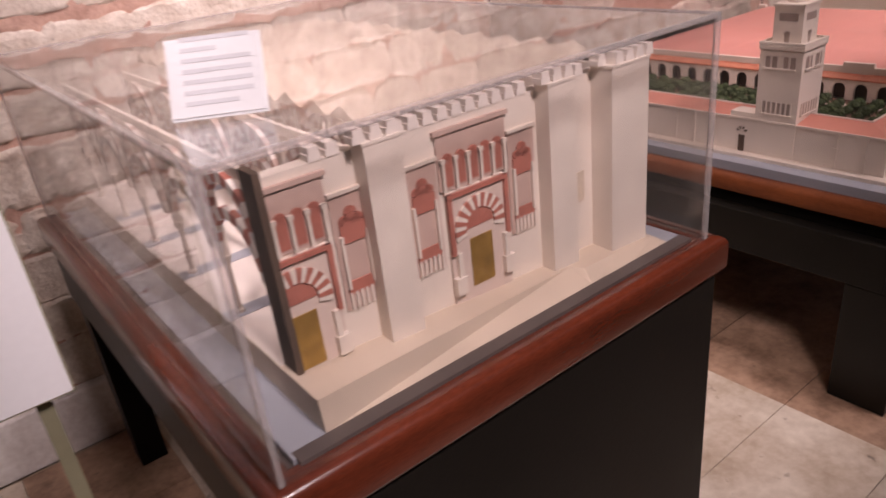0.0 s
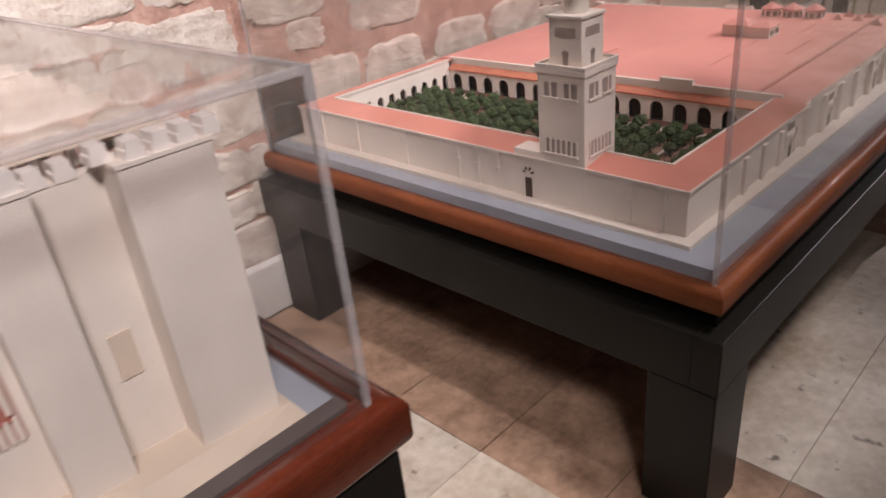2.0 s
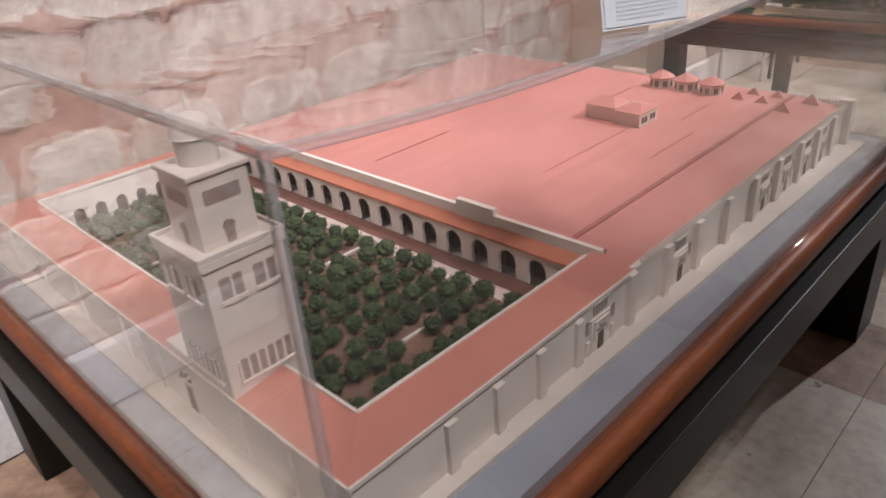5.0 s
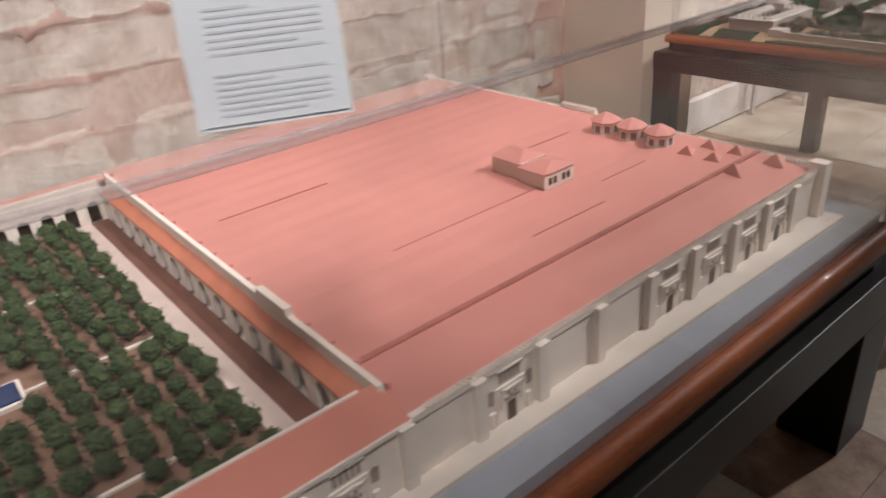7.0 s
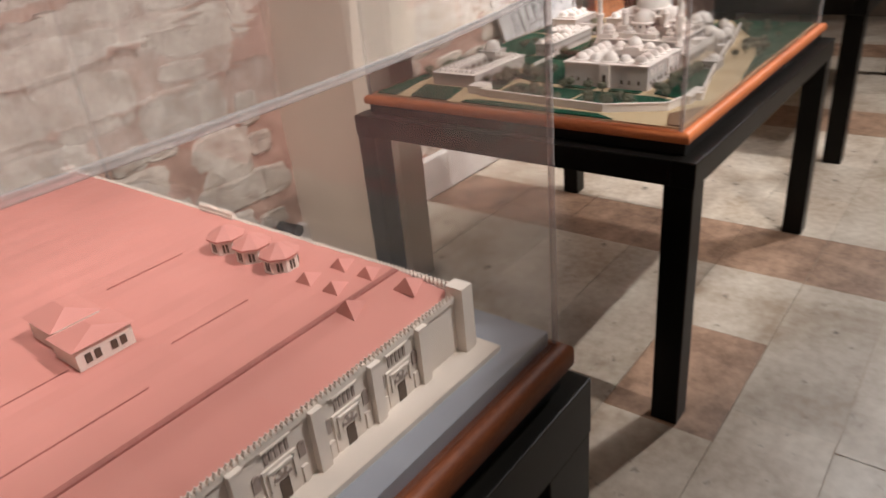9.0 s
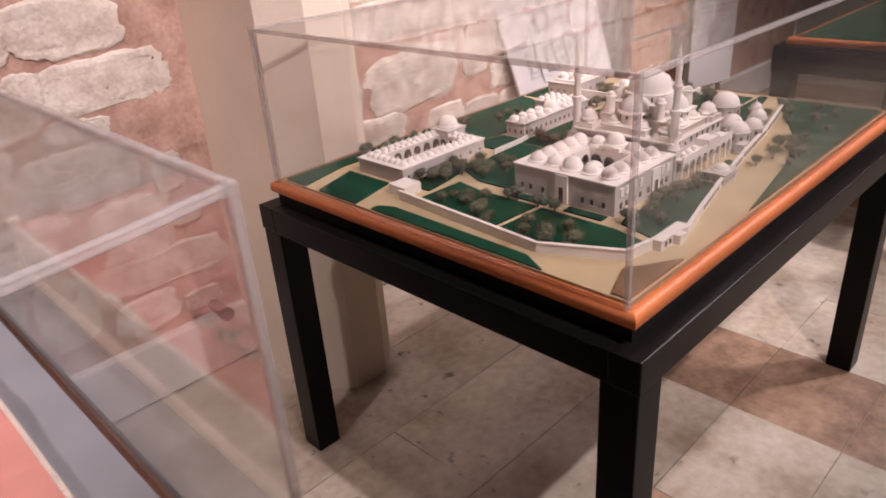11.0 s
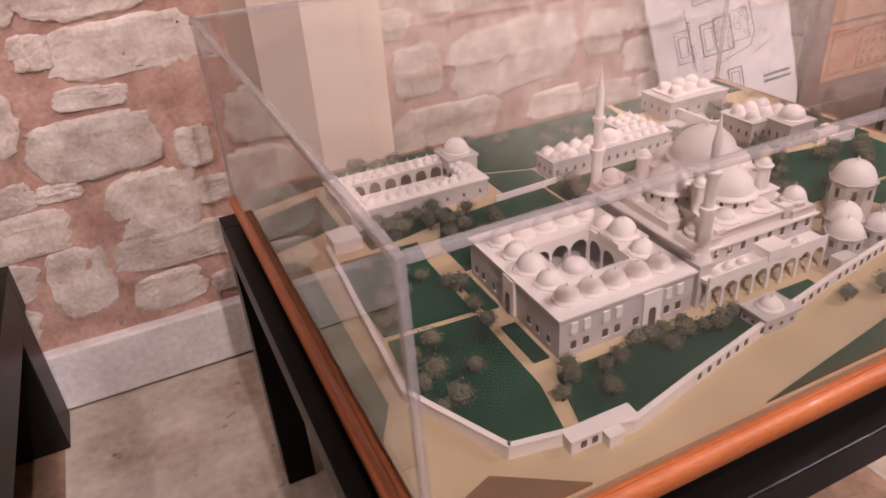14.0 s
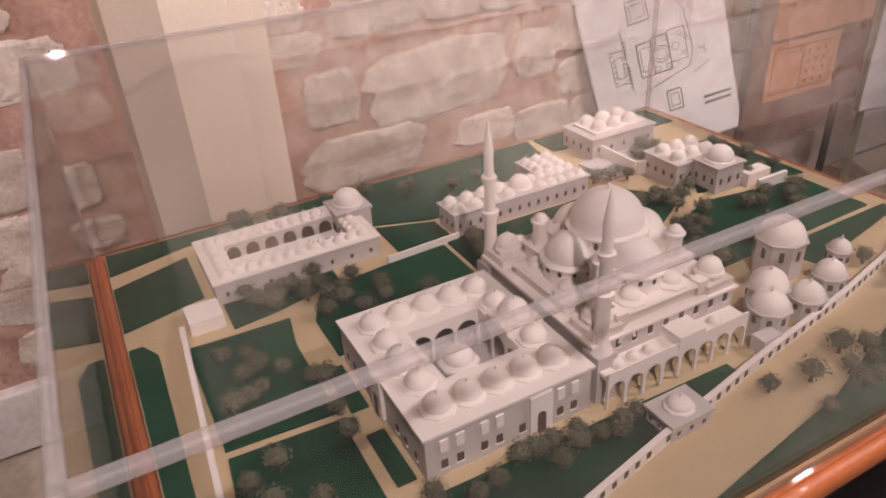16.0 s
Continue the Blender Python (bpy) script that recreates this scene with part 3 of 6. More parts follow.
def gate(c, half_left=True):
    """A gate bay: alfiz, horseshoe arch with banded voussoirs, blind arcade above and a lobed niche at each side."""
    F, _ = wall_frame((c, FY), (c + 1, FY))

    def cut(name, bm, mats, parent, label=""):
        if half_left:
            r = bmesh.ops.bisect_plane(bm, geom=bm.verts[:] + bm.edges[:] + bm.faces[:], plane_co=(0.284, 0, 0), plane_no=(1, 0, 0), clear_inner=True)
            bmesh.ops.edgenet_fill(bm, edges=[e for e in r["geom_cut"] if isinstance(e, bmesh.types.BMEdge)])
        return part(name, bm, mats, parent, label)

    g = cut("gate", boxed(c - 0.072, c + 0.072, FY - 0.006, FY, 0.92, 1.165), ROSE_LIGHT, ma, "rose and ivory horseshoe gate")
    bm = bmesh.new()
    slab_on(bm, F, -0.027, 0.027, 0.965, 1.064, 0.006, 0.008)
    cut("door_leaf", bm, GOLD, g, "brass-coloured door")
    bm = bmesh.new()
    for s in (-1, 1):
        slab_on(bm, F, s * 0.068 - 0.0045, s * 0.068 + 0.0045, 1.045, 1.165, 0.006, 0.012)
    slab_on(bm, F, -0.0725, 0.0725, 1.157, 1.165, 0.0062, 0.0125)
    cut("alfiz", bm, RED, g, "red-painted rectangular frame")
    bm = bmesh.new()
    arch_ring(bm, F, 0, 1.086, 0.035, 0.060, 0.006, 0.010, 21, (0, 1), -0.30, math.pi + 0.30)
    cut("voussoirs", bm, [IVORY, RED], g, "banded arch stones")
    bm = bmesh.new()
    arch_ring(bm, F, 0, 1.086, 0.0, 0.034, 0.006, 0.0075, 8, (0, 0), 0, math.pi)
    cut("tympanum", bm, RED, g)
    for s in (-1, 1):
        bm = bmesh.new()
        slab_on(bm, F, s * 0.062 - 0.012, s * 0.062 + 0.012, 0.965, 1.000, 0.006, 0.018)
        slab_on(bm, F, s * 0.058 - 0.005, s * 0.058 + 0.005, 1.000, 1.048, 0.006, 0.015)
        if bm.verts and max(v.co.x for v in bm.verts) > 0.285:
            cut("jamb", bm, IVORY, g)
    bm = bmesh.new()
    slab_on(bm, F, -0.080, 0.080, 1.172, 1.275, 0, 0.004)
    slab_on(bm, F, -0.086, 0.086, 1.275, 1.283, 0, 0.009)
    cut("panel", bm, PINKISH, g)
    bm = bmesh.new()
    for k in range(5):
        u = -0.058 + k * 0.029
        slab_on(bm, F, u - 0.009, u + 0.009, 1.178, 1.228, 0.004, 0.0055)
        arch_ring(bm, F, u, 1.228, 0, 0.011, 0.004, 0.0062, 8, (0, 0))
    cut("blind_arches", bm, RED, g, "row of red blind arches")
    bm = bmesh.new()
    for k in range(6):
        u = -0.0725 + k * 0.029
        slab_on(bm, F, u - 0.0028, u + 0.0028, 1.172, 1.225, 0.0055, 0.011)
        slab_on(bm, F, u - 0.005, u + 0.005, 1.225, 1.232, 0.0055, 0.012)
    cut("colonnettes", bm, IVORY, g)
    for s in ((1,) if half_left else (-1, 1)):
        bm = bmesh.new()
        u = s * 0.118
        slab_on(bm, F, u - 0.034, u + 0.034, 1.03, 1.235, 0, 0.003, 2)
        slab_on(bm, F, u - 0.036, u + 0.036, 1.235, 1.241, 0, 0.008, 0)
        for du, dv, r in ((0, 0.030, 0.012), (-0.012, 0.016, 0.012), (0.012, 0.016, 0.012), (0, 0.012, 0.018)):
            arch_ring(bm, F, u + du, 1.170 + dv, 0, r, 0.003, 0.006, 8, (1, 1))
        slab_on(bm, F, u - 0.024, u + 0.024, 1.150, 1.183, 0.003, 0.006, 1)
        for e in (-1, 1):
            slab_on(bm, F, u + e * 0.024 - 0.0025, u + e * 0.024 + 0.0025, 1.07, 1.165, 0.003, 0.010, 0)
        slab_on(bm, F, u - 0.026, u + 0.026, 1.058, 1.082, 0.003, 0.0055, 1)
        for k in range(6):
            slab_on(bm, F, u - 0.025 + k * 0.010, u - 0.0205 + k * 0.010, 1.03, 1.062, 0.003, 0.0065, 0)
        cut("niche", bm, [IVORY, RED, PINKISH], g, "lobed red niche with thin columns")
    return g


gate(0.684, False)
gate(0.303, True)
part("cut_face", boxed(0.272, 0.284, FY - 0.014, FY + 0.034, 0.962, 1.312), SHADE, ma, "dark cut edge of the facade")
bm = bmesh.new()
F, _ = wall_frame((0, FY), (1, FY))
slab_on(bm, F, 0.950, 0.978, 1.035, 1.10, 0, 0.003)
part("blind_window", bm, IVORY_LOW, ma)
# rows of columns under double striped arches behind the cut
for row, x in enumerate((0.292, 0.45, 0.61, 0.77, 0.93, 1.08)):
    ys = [0.857] + [1.08 + 0.245 * k for k in range(5)]
    bay = part("arcade", boxed(x - 0.005, x + 0.005, ys[0], ys[-1], 1.278, 1.296), IVORY, ma, "double row of banded arches")
    for k, y in enumerate(ys):
        bm = bmesh.new()
        lathe(bm, x, y, [(0.010, 0.965), (0.010, 0.975), (0.0062, 0.978), (0.0055, 1.07), (0.011, 1.085), (0.011, 1.09)], 8)
        box(bm, x - 0.009, x + 0.009, y - 0.006, y + 0.006, 1.09, 1.278)
        part("column", bm, IVORY, bay)
        if k < len(ys) - 1:
            F, L = wall_frame((x - 0.005, ys[k]), (x - 0.005, ys[k + 1]))
            bm = bmesh.new()
            arch_ring(bm, F, L / 2, 1.108, 0.088, 0.108, -0.010, 0.001, 13, (0, 1))
            arch_ring(bm, F, L / 2, 1.178, 0.084, 0.104, -0.010, 0.001, 13, (0, 1))
            part("banded_arch", bm, [WHITE, RED if row == 0 and k == 0 else PINKISH], bay)
bm = bmesh.new()
for k in range(1, 5):
    box(bm, 0.264, 1.13, 1.06 + 0.245 * (k - 1), 1.10 + 0.245 * (k - 1), 0.9672, 0.9690)
part("floor_stripe", bm, STREET, ma, "grey stripes on the model floor")
part("model_floor", boxed(0.2635, 1.13, 0.856, 2.155, 0.963, 0.9672), WHITE, ma)

# long ridged roofs, parallel to the facade, behind the cut
y = FY + 0.10
while y < 2.1:
    bm = bmesh.new()
    v = [bm.verts.new(p) for p in ((0.52, y, 1.303), (0.52, y + 0.098, 1.303), (0.52, y + 0.049, 1.328), (1.125, y, 1.303), (1.125, y + 0.098, 1.303), (1.125, y + 0.049, 1.328))]
    for q in ((0, 1, 2), (3, 5, 4), (0, 2, 5, 3), (2, 1, 4, 5), (1, 0, 3, 4)):
        bm.faces.new([v[i] for i in q])
    part("nave_roof", bm, IVORY_LOW, ma, "long buff ridge roof")
    y += 0.104

# ---- model of the great mosque with an orange court ----
mb = thing("great_mosque_model", 3.3, 1.47, 0.665, "ivory mosque model with salmon roof and treed court", "architectural model")
part("board", boxed(2.145, 4.465, 0.59, 2.368, 0.666, 0.700), STREET, mb, "blue-grey street board")
part("pavement", prism(bmesh.new(), [(2.20, 0.675), (4.36, 0.64), (4.36, 2.33), (2.20, 2.33)], 0.700, 0.712), PAVING, mb, "pale model pavement")
X0, X1, XC, Y0, Y1, ZG, ZE = 2.238, 4.335, 3.0, 0.706, 2.285, 0.712, 0.836
bm = bmesh.new()
t = 0.012
box(bm, X0, X1, Y0, Y0 + t, ZG, ZE)
box(bm, X0, X1, Y1 - t, Y1, ZG, ZE)
box(bm, X0, X0 + t, Y0 + t, Y1 - t, ZG, ZE)
box(bm, X1 - t, X1, Y0 + t, Y1 - t, ZG, ZE)
part("outer_wall", bm, IVORY, mb)
CW, CE, CS, CN = 2.335, 2.968, 0.800, 2.185
part("court_floor", boxed(CW, CE, CS, CN, ZG, ZG + 0.012), EARTH, mb, "brown earth of the court")


def arcade(p0, p1, n, z0, z1, spring=0.52, half=0.30, name="arcade"):
    F, L = wall_frame(p0, p1)
    bm = bmesh.new()
    w = L / n
    for k in range(n):
        arch_bay(bm, F, k * w, (k + 1) * w, z0, z1, w * half, z0 + (z1 - z0) * spring, -0.010, 0.0, 0, 8)
        # dark sheet behind each arch paints the gallery's shade
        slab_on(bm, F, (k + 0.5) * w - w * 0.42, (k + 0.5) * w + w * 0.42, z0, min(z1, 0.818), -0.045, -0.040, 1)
    return part(name, bm, [IVORY, SHADE], mb, "row of round arches with shade painted on a backing sheet")


arcade((CE, CN), (CE, CS), 16, ZG + 0.012, 0.812)
arcade((CW, CN), (CE, CN), 10, ZG + 0.012, 0.8455, 0.44, 0.26)
arcade((CE, CS), (CW, CS), 9, ZG + 0.012, 0.8455, 0.44, 0.26)
arcade((CW, CS), (CW, CN), 17, ZG + 0.012, 0.8455, 0.44, 0.26)


def roof_quad(bm, a, b, c, d, th=0.006, mi=0):
    """A thin roof plane through four corners."""
    top = [bm.verts.new(p) for p in (a, b, c, d)]
    low = [bm.verts.new((p[0], p[1], p[2] - th)) for p in (a, b, c, d)]
    for q in ((0, 1, 2, 3),):
        bm.faces.new([top[i] for i in q]).material_index = mi
    bm.faces.new(low[::-1]).material_index = mi
    for i in range(4):
        j = (i + 1) % 4
        bm.faces.new((low[i], low[j], top[j], top[i])).material_index = mi


bm = bmesh.new()
o, zi = 0.004, 0.852
roof_quad(bm, (X0 - o, Y0 - o, ZE), (XC, Y0 - o, ZE), (XC, CS, zi), (CW, CS, zi))
roof_quad(bm, (X0 - o, Y1 + o, ZE), (X0 - o, Y0 - o, ZE), (CW, CS, zi), (CW, CN, zi))
roof_quad(bm, (XC, Y1 + o, ZE), (X0 - o, Y1 + o, ZE), (CW, CN, zi), (XC, CN, zi))
part("gallery_roof", bm, ROOF_WARM, mb, "salmon gallery roof round the court")
bm = bmesh.new()
for a, b in (((CW, CS), (CE, CS)), ((CW, CN), (CE, CN))):
    box(bm, a[0], b[0], a[1] - 0.003, a[1] + 0.003, zi - 0.006, zi + 0.003)
box(bm, CW - 0.003, CW + 0.003, CS, CN, zi - 0.006, zi + 0.003)
box(bm, X0 - 0.006, XC, Y0 - 0.007, Y0 - 0.003, ZE - 0.006, ZE + 0.002)
box(bm, X0 - 0.008, X0 - 0.004, Y0 - 0.003, Y1 + 0.003, ZE - 0.006, ZE + 0.002)
part("eaves_band", bm, IVORY, mb)
bm = bmesh.new()
roof_quad(bm, (CE - 0.004, CN, 0.815), (CE - 0.006, CS, 0.815), (XC - 0.006, CS, 0.832), (XC - 0.006, CN, 0.832))
part("lean_to_roof", bm, ROOF_EDGE, mb, "orange lean-to roof along the arcade")
bm = bmesh.new()
box(bm, XC - 0.006, XC + 0.006, CS - 0.02, CN + 0.02, 0.80, 0.858)
box(bm, XC - 0.008, XC + 0.008, 1.075, 1.195, 0.80, 0.874)
part("parapet", bm, IVORY, mb, "ivory parapet with a raised middle")
# ridged roof of the prayer hall: naves run from the court to the far wall
bm = bmesh.new()
n = 19
ya, yb = Y0 - 0.002, Y1 + 0.002
prof = []
for k in range(n):
    y0, y1 = ya + (yb - ya) * k / n, ya + (yb - ya) * (k + 1) / n
    drop = 0.0004 + 0.0010 * (k % 4 == 1)
    prof += [(y0 - 0.004, 0.846), (y0 - 0.002, 0.834), (y0 + 0.005, 0.834), (y0 + 0.008, 0.847), ((y0 + y1) / 2, 0.8475)] if k == 2 else [(y0, 0.846 - drop), ((y0 + y1) / 2, 0.8475)]
prof.append((yb, 0.840))
prof = [(y, z if y > 0.868 else 0.829 + 0.015 * (y - ya) / 0.16) for y, z in prof]
va = [bm.verts.new((XC + 0.006, y, z)) for y, z in prof]
vb = [bm.verts.new((X1 - 0.008, y, z)) for y, z in prof]
vc = [bm.verts.new((XC + 0.006, ya, 0.826)), bm.verts.new((X1 - 0.008, ya, 0.826)), bm.verts.new((XC + 0.006, yb, 0.826)), bm.verts.new((X1 - 0.008, yb, 0.826))]
for i in range(len(prof) - 1):
    bm.faces.new((va[i], vb[i], vb[i + 1], va[i + 1]))
bm.faces.new([vc[0]] + va + [vc[2]])
bm.faces.new([vc[1]] + vb + [vc[3]])
bm.faces.new((vc[0], vc[1], vb[0], va[0]))
bm.faces.new((vc[2], vc[3], vb[-1], va[-1]))
part("hall_roof", bm, ROOF, mb, "salmon roof in long shallow folds")
bm = bmesh.new()
rnd = random.Random(4)
for k in range(n - 1):
    y = ya + (yb - ya) * (k + 1) / n
    box(bm, XC + 0.012, XC + 0.020, y - 0.006, y + 0.006, 0.842, 0.853)
part("roof_stop", bm, ROOF, mb)
for y, x0, x1 in ((1.155, 3.30, 3.75), (1.38, 3.95, 4.14), (1.62, 3.10, 3.42), (1.06, 3.90, 4.08), (0.975, 3.55, 3.80)):
    part("roof_seam", boxed(x0, x1, y - 0.0012, y + 0.0012, 0.842, 0.8484), ROOF_DARK, mb)
# band laid over the step, its shade put into the colour
part("roof_seam", boxed(XC + 0.008, X1 - 0.010, 0.8660, 0.8790, 0.830, 0.8482), ROOF_DARK, mb, "dark band painted in for the roof step's shade")
# buttresses and gates of the long side
for x0 in (2.44, 2.56, 2.68, 2.80):
    part("thin_buttress", boxed(x0 - 0.012, x0 + 0.012, Y0 - 0.010, Y0, ZG, 0.815), IVORY, mb)
for x0 in (2.985, 3.135, 3.285, 3.445, 3.605, 3.76, 3.92, 4.06, 4.19):
    bm = boxed(x0 - 0.012, x0 + 0.012, Y0 - 0.014, Y0, ZG, 0.832)
    box(bm, x0 - 0.013, x0 + 0.013, Y0 - 0.015, Y0, 0.832, 0.836)
    part("buttress", bm, IVORY, mb)
bm = boxed(X1 - 0.030, X1 + 0.004, Y0 - 0.022, Y0 + 0.02, ZG, 0.858)
part("corner_tower", bm, IVORY, mb)
bm = boxed(X1 - 0.030, X1 + 0.004, Y1 - 0.02, Y1 + 0.022, ZG, 0.858)
part("corner_tower", bm, IVORY, mb)


def small_gate(x):
    F, _ = wall_frame((x, Y0), (x + 1, Y0))
    bm = bmesh.new()
    slab_on(bm, F, -0.034, 0.034, ZG, 0.790, 0, 0.004, 0)
    slab_on(bm, F, -0.010, 0.010, ZG, 0.752, 0.004, 0.0055, 2)
    arch_ring(bm, F, 0, 0.757, 0.010, 0.018, 0.004, 0.0065, 9, (0, 1), -0.3, math.pi + 0.3)
    arch_ring(bm, F, 0, 0.757, 0.0, 0.0095, 0.004, 0.0052, 6, (1, 1))
    slab_on(bm, F, -0.026, 0.026, 0.779, 0.784, 0.004, 0.008, 0)
    for s in (-1, 1):
        slab_on(bm, F, s * 0.025 - 0.002, s * 0.025 + 0.002, 0.745, 0.784, 0.004, 0.008, 0)
        slab_on(bm, F, s * 0.046 - 0.007, s * 0.046 + 0.007, 0.762, 0.785, 0, 0.002, 1)
        arch_ring(bm, F, s * 0.046, 0.785, 0, 0.008, 0, 0.0025, 6, (1, 1))
        slab_on(bm, F, s * 0.044 - 0.006, s * 0.044 + 0.006, ZG, 0.745, 0, 0.005, 0)
    for k in range(5):
        slab_on(bm, F, -0.024 + k * 0.0105, -0.018 + k * 0.0105, 0.797, 0.820, 0, 0.002, 1)
    slab_on(bm, F, -0.030, 0.030, 0.823, 0.827, 0, 0.006, 0)
    part("gate", bm, [IVORY, TAUPE, SHADE], mb, "carved horseshoe gate with blind arches")


for x in (2.878, 3.21, 3.68, 3.84, 3.99, 4.125):
    small_gate(x)
bm = bmesh.new()
y = Y0
while y < Y1:
    z = 0.836 + (0.016 if abs(y - 1.5) < 0.07 else 0.0)
    box(bm, X1 - 0.009, X1, y, y + 0.0065, z, z + 0.009)
    box(bm, X1 - 0.008, X1 - 0.001, y + 0.002, y + 0.0045, z + 0.009, z + 0.015)
    y += 0.0105
x = 3.03
while x < X1 - 0.04:
    box(bm, x, x + 0.006, Y0 - 0.005, Y0 + 0.003, 0.8385, 0.8455)
    box(bm, x + 0.002, x + 0.004, Y0 - 0.004, Y0 + 0.002, 0.8455, 0.8505)
    x += 0.0105
box(bm, X1 - 0.012, X1 + 0.004, 1.43, 1.57, 0.80, 0.852)
box(bm, 3.0, X1 - 0.03, Y0 - 0.004, Y0 + 0.004, 0.828, 0.8395)
part("battlement", bm, IVORY, mb, "tiny ivory battlement")
# small buildings on the roof
ch = part("chapel", boxed(3.76, 3.87, 1.13, 1.22, 0.842, 0.890), IVORY, mb, "cross-shaped chapel on the roof")
bm = boxed(3.77, 3.86, 1.22, 1.33, 0.842, 0.893)
part("chapel_nave", bm, IVORY, ch)
bm = bmesh.new()
for bx in ((3.753, 3.877, 1.123, 1.22, 0.8905, 0.906), (3.763, 3.867, 1.22, 1.337, 0.8935, 0.914)):
    x0, x1, y0, y1, z0, z1 = bx
    lo = [bm.verts.new(p) for p in ((x0, y0, z0), (x1, y0, z0), (x1, y1, z0), (x0, y1, z0))]
    top = [bm.verts.new(((x0 + x1) / 2, y0 + 0.035, z1)), bm.verts.new(((x0 + x1) / 2, y1 - 0.035, z1))]
    for q in ((lo[0], lo[1], top[0]), (lo[1], lo[2], top[1], top[0]), (lo[2], lo[3], top[1]), (lo[3], lo[0], top[0], top[1]), (lo[3], lo[2], lo[1], lo[0])):
        bm.faces.new(q)
part("chapel_roof", bm, ROOF, ch)
bm = bmesh.new()
F, _ = wall_frame((3.87, 1.13), (3.87, 2.13))
for u in (0.025, 0.065):
    for s in (-0.009, 0.009):
        slab_on(bm, F, u + s - 0.006, u + s + 0.006, 0.856, 0.874, 0, 0.0015)
F, _ = wall_frame((3.76, 1.13), (4.76, 1.13))
for u in (0.03, 0.08):
    for s in (-0.009, 0.009):
        slab_on(bm, F, u + s - 0.006, u + s + 0.006, 0.856, 0.874, 0, 0.0015)
part("chapel_window", bm, SHADE, ch)
for y in (1.11, 1.205, 1.30):
    bm = bmesh.new()
    lathe(bm, 4.215, y, [(0.040, 0.842), (0.040, 0.880)], 8, 0, math.pi / 8)
    k = part("roof_kiosk", bm, IVORY, mb, "eight-sided lantern on the roof")
    bm = bmesh.new()
    lathe(bm, 4.215, y, [(0.046, 0.880), (0.046, 0.884), (0.006, 0.906), (0, 0.907)], 8, 0, math.pi / 8)
    part("kiosk_roof", bm, ROOF, k)
    bm = bmesh.new()
    for a in range(8):
        c, s = math.cos(a * math.pi / 4), math.sin(a * math.pi / 4)
        F, _ = wall_frame((4.215 + 0.0372 * c - 0.01 * s * -1, y + 0.0372 * s - 0.01 * c), (4.215 + 0.0372 * c - 0.01 * s, y + 0.0372 * s + 0.01 * c))
        for u in (0.004, 0.012):
            slab_on(bm, F, u, u + 0.005, 0.852, 0.872, -0.001, 0.001)
    part("kiosk_window", bm, SHADE, k)
for x, y in ((4.19, 1.005), (4.27, 0.985), (4.19, 0.925), (4.27, 0.905), (4.15, 0.845), (4.275, 0.80)):
    bm = bmesh.new()
    v = [bm.verts.new(p) for p in ((x - 0.012, y - 0.030, 0.840), (x - 0.012, y + 0.030, 0.840), (x, y, 0.872), (x + 0.055, y, 0.842))]
    for q in ((0, 1, 2), (1, 3, 2), (3, 0, 2), (0, 3, 1)):
        bm.faces.new([v[i] for i in q])
    part("roof_gable", bm, ROOF, mb)
# the court's tower
tw = part("tower", boxed(2.234, 2.380, 0.997, 1.143, ZG, 1.078), IVORY, mb, "square ivory bell tower")
part("cornice", boxed(2.229, 2.385, 0.992, 1.148, 1.078, 1.096, 0.003), IVORY, tw)
part("parapet_lip", rim_box(2.229, 2.385, 0.992, 1.148, 1.096, 1.104, 0.006), IVORY, tw)
part("upper_stage", boxed(2.258, 2.356, 1.021, 1.119, 1.096, 1.213), IVORY, tw)
part("cornice", boxed(2.253, 2.361, 1.016, 1.124, 1.213, 1.222, 0.002), IVORY, tw)
bm = bmesh.new()
lathe(bm, 2.307, 1.07, [(0.032, 1.222), (0.032, 1.262), (0.036, 1.264)] + dome_profile(0.034, 1.265, 0.034)[1:], 16)
lathe(bm, 2.307, 1.07, [(0.003, 1.29), (0.003, 1.305), (0.006, 1.31), (0.0, 1.33)], 6)
part("lantern", bm, IVORY, tw, "small round lantern dome", True)
bm = bmesh.new()
for p0, p1 in (((2.234, 1.143), (2.234, 0.997)), ((2.234, 0.997), (2.380, 0.997)), ((2.380, 0.997), (2.380, 1.143)), ((2.380, 1.143), (2.234, 1.143))):
    F, L = wall_frame(p0, p1)
    slab_on(bm, F, 0.022, L - 0.022, 0.865, 0.905, -0.002, 0.001, 1)
    slab_on(bm, F, 0.018, L - 0.018, 0.860, 0.865, 0, 0.006, 0)
    for k in range(7):
        u = 0.022 + (L - 0.044) * k / 6
        slab_on(bm, F, u - 0.0025, u + 0.0025, 0.865, 0.905, 0.001, 0.004, 0)
    for c in (0.042, L - 0.042):
        slab_on(bm, F, c - 0.020, c + 0.020, 1.020, 1.058, -0.002, 0.001, 1)
        slab_on(bm, F, c - 0.0025, c + 0.0025, 1.020, 1.058, 0.001, 0.004, 0)
        slab_on(bm, F, c - 0.023, c + 0.023, 1.014, 1.020, 0, 0.006, 0)
for p0, p1 in (((2.258, 1.119), (2.258, 1.021)), ((2.258, 1.021), (2.356, 1.021))):
    F, L = wall_frame(p0, p1)
    slab_on(bm, F, 0.018, L - 0.018, 1.168, 1.192, -0.001, 0.001, 1)
    slab_on(bm, F, L / 2 - 0.008, L / 2 + 0.008, 1.098, 1.125, 0, 0.001, 1)
    arch_ring(bm, F, L / 2, 1.125, 0, 0.011, 0, 0.002, 8, (1, 1))
part("tower_window", bm, [IVORY, TAUPE], tw, "rows of shaded belfry windows")
bm = bmesh.new()
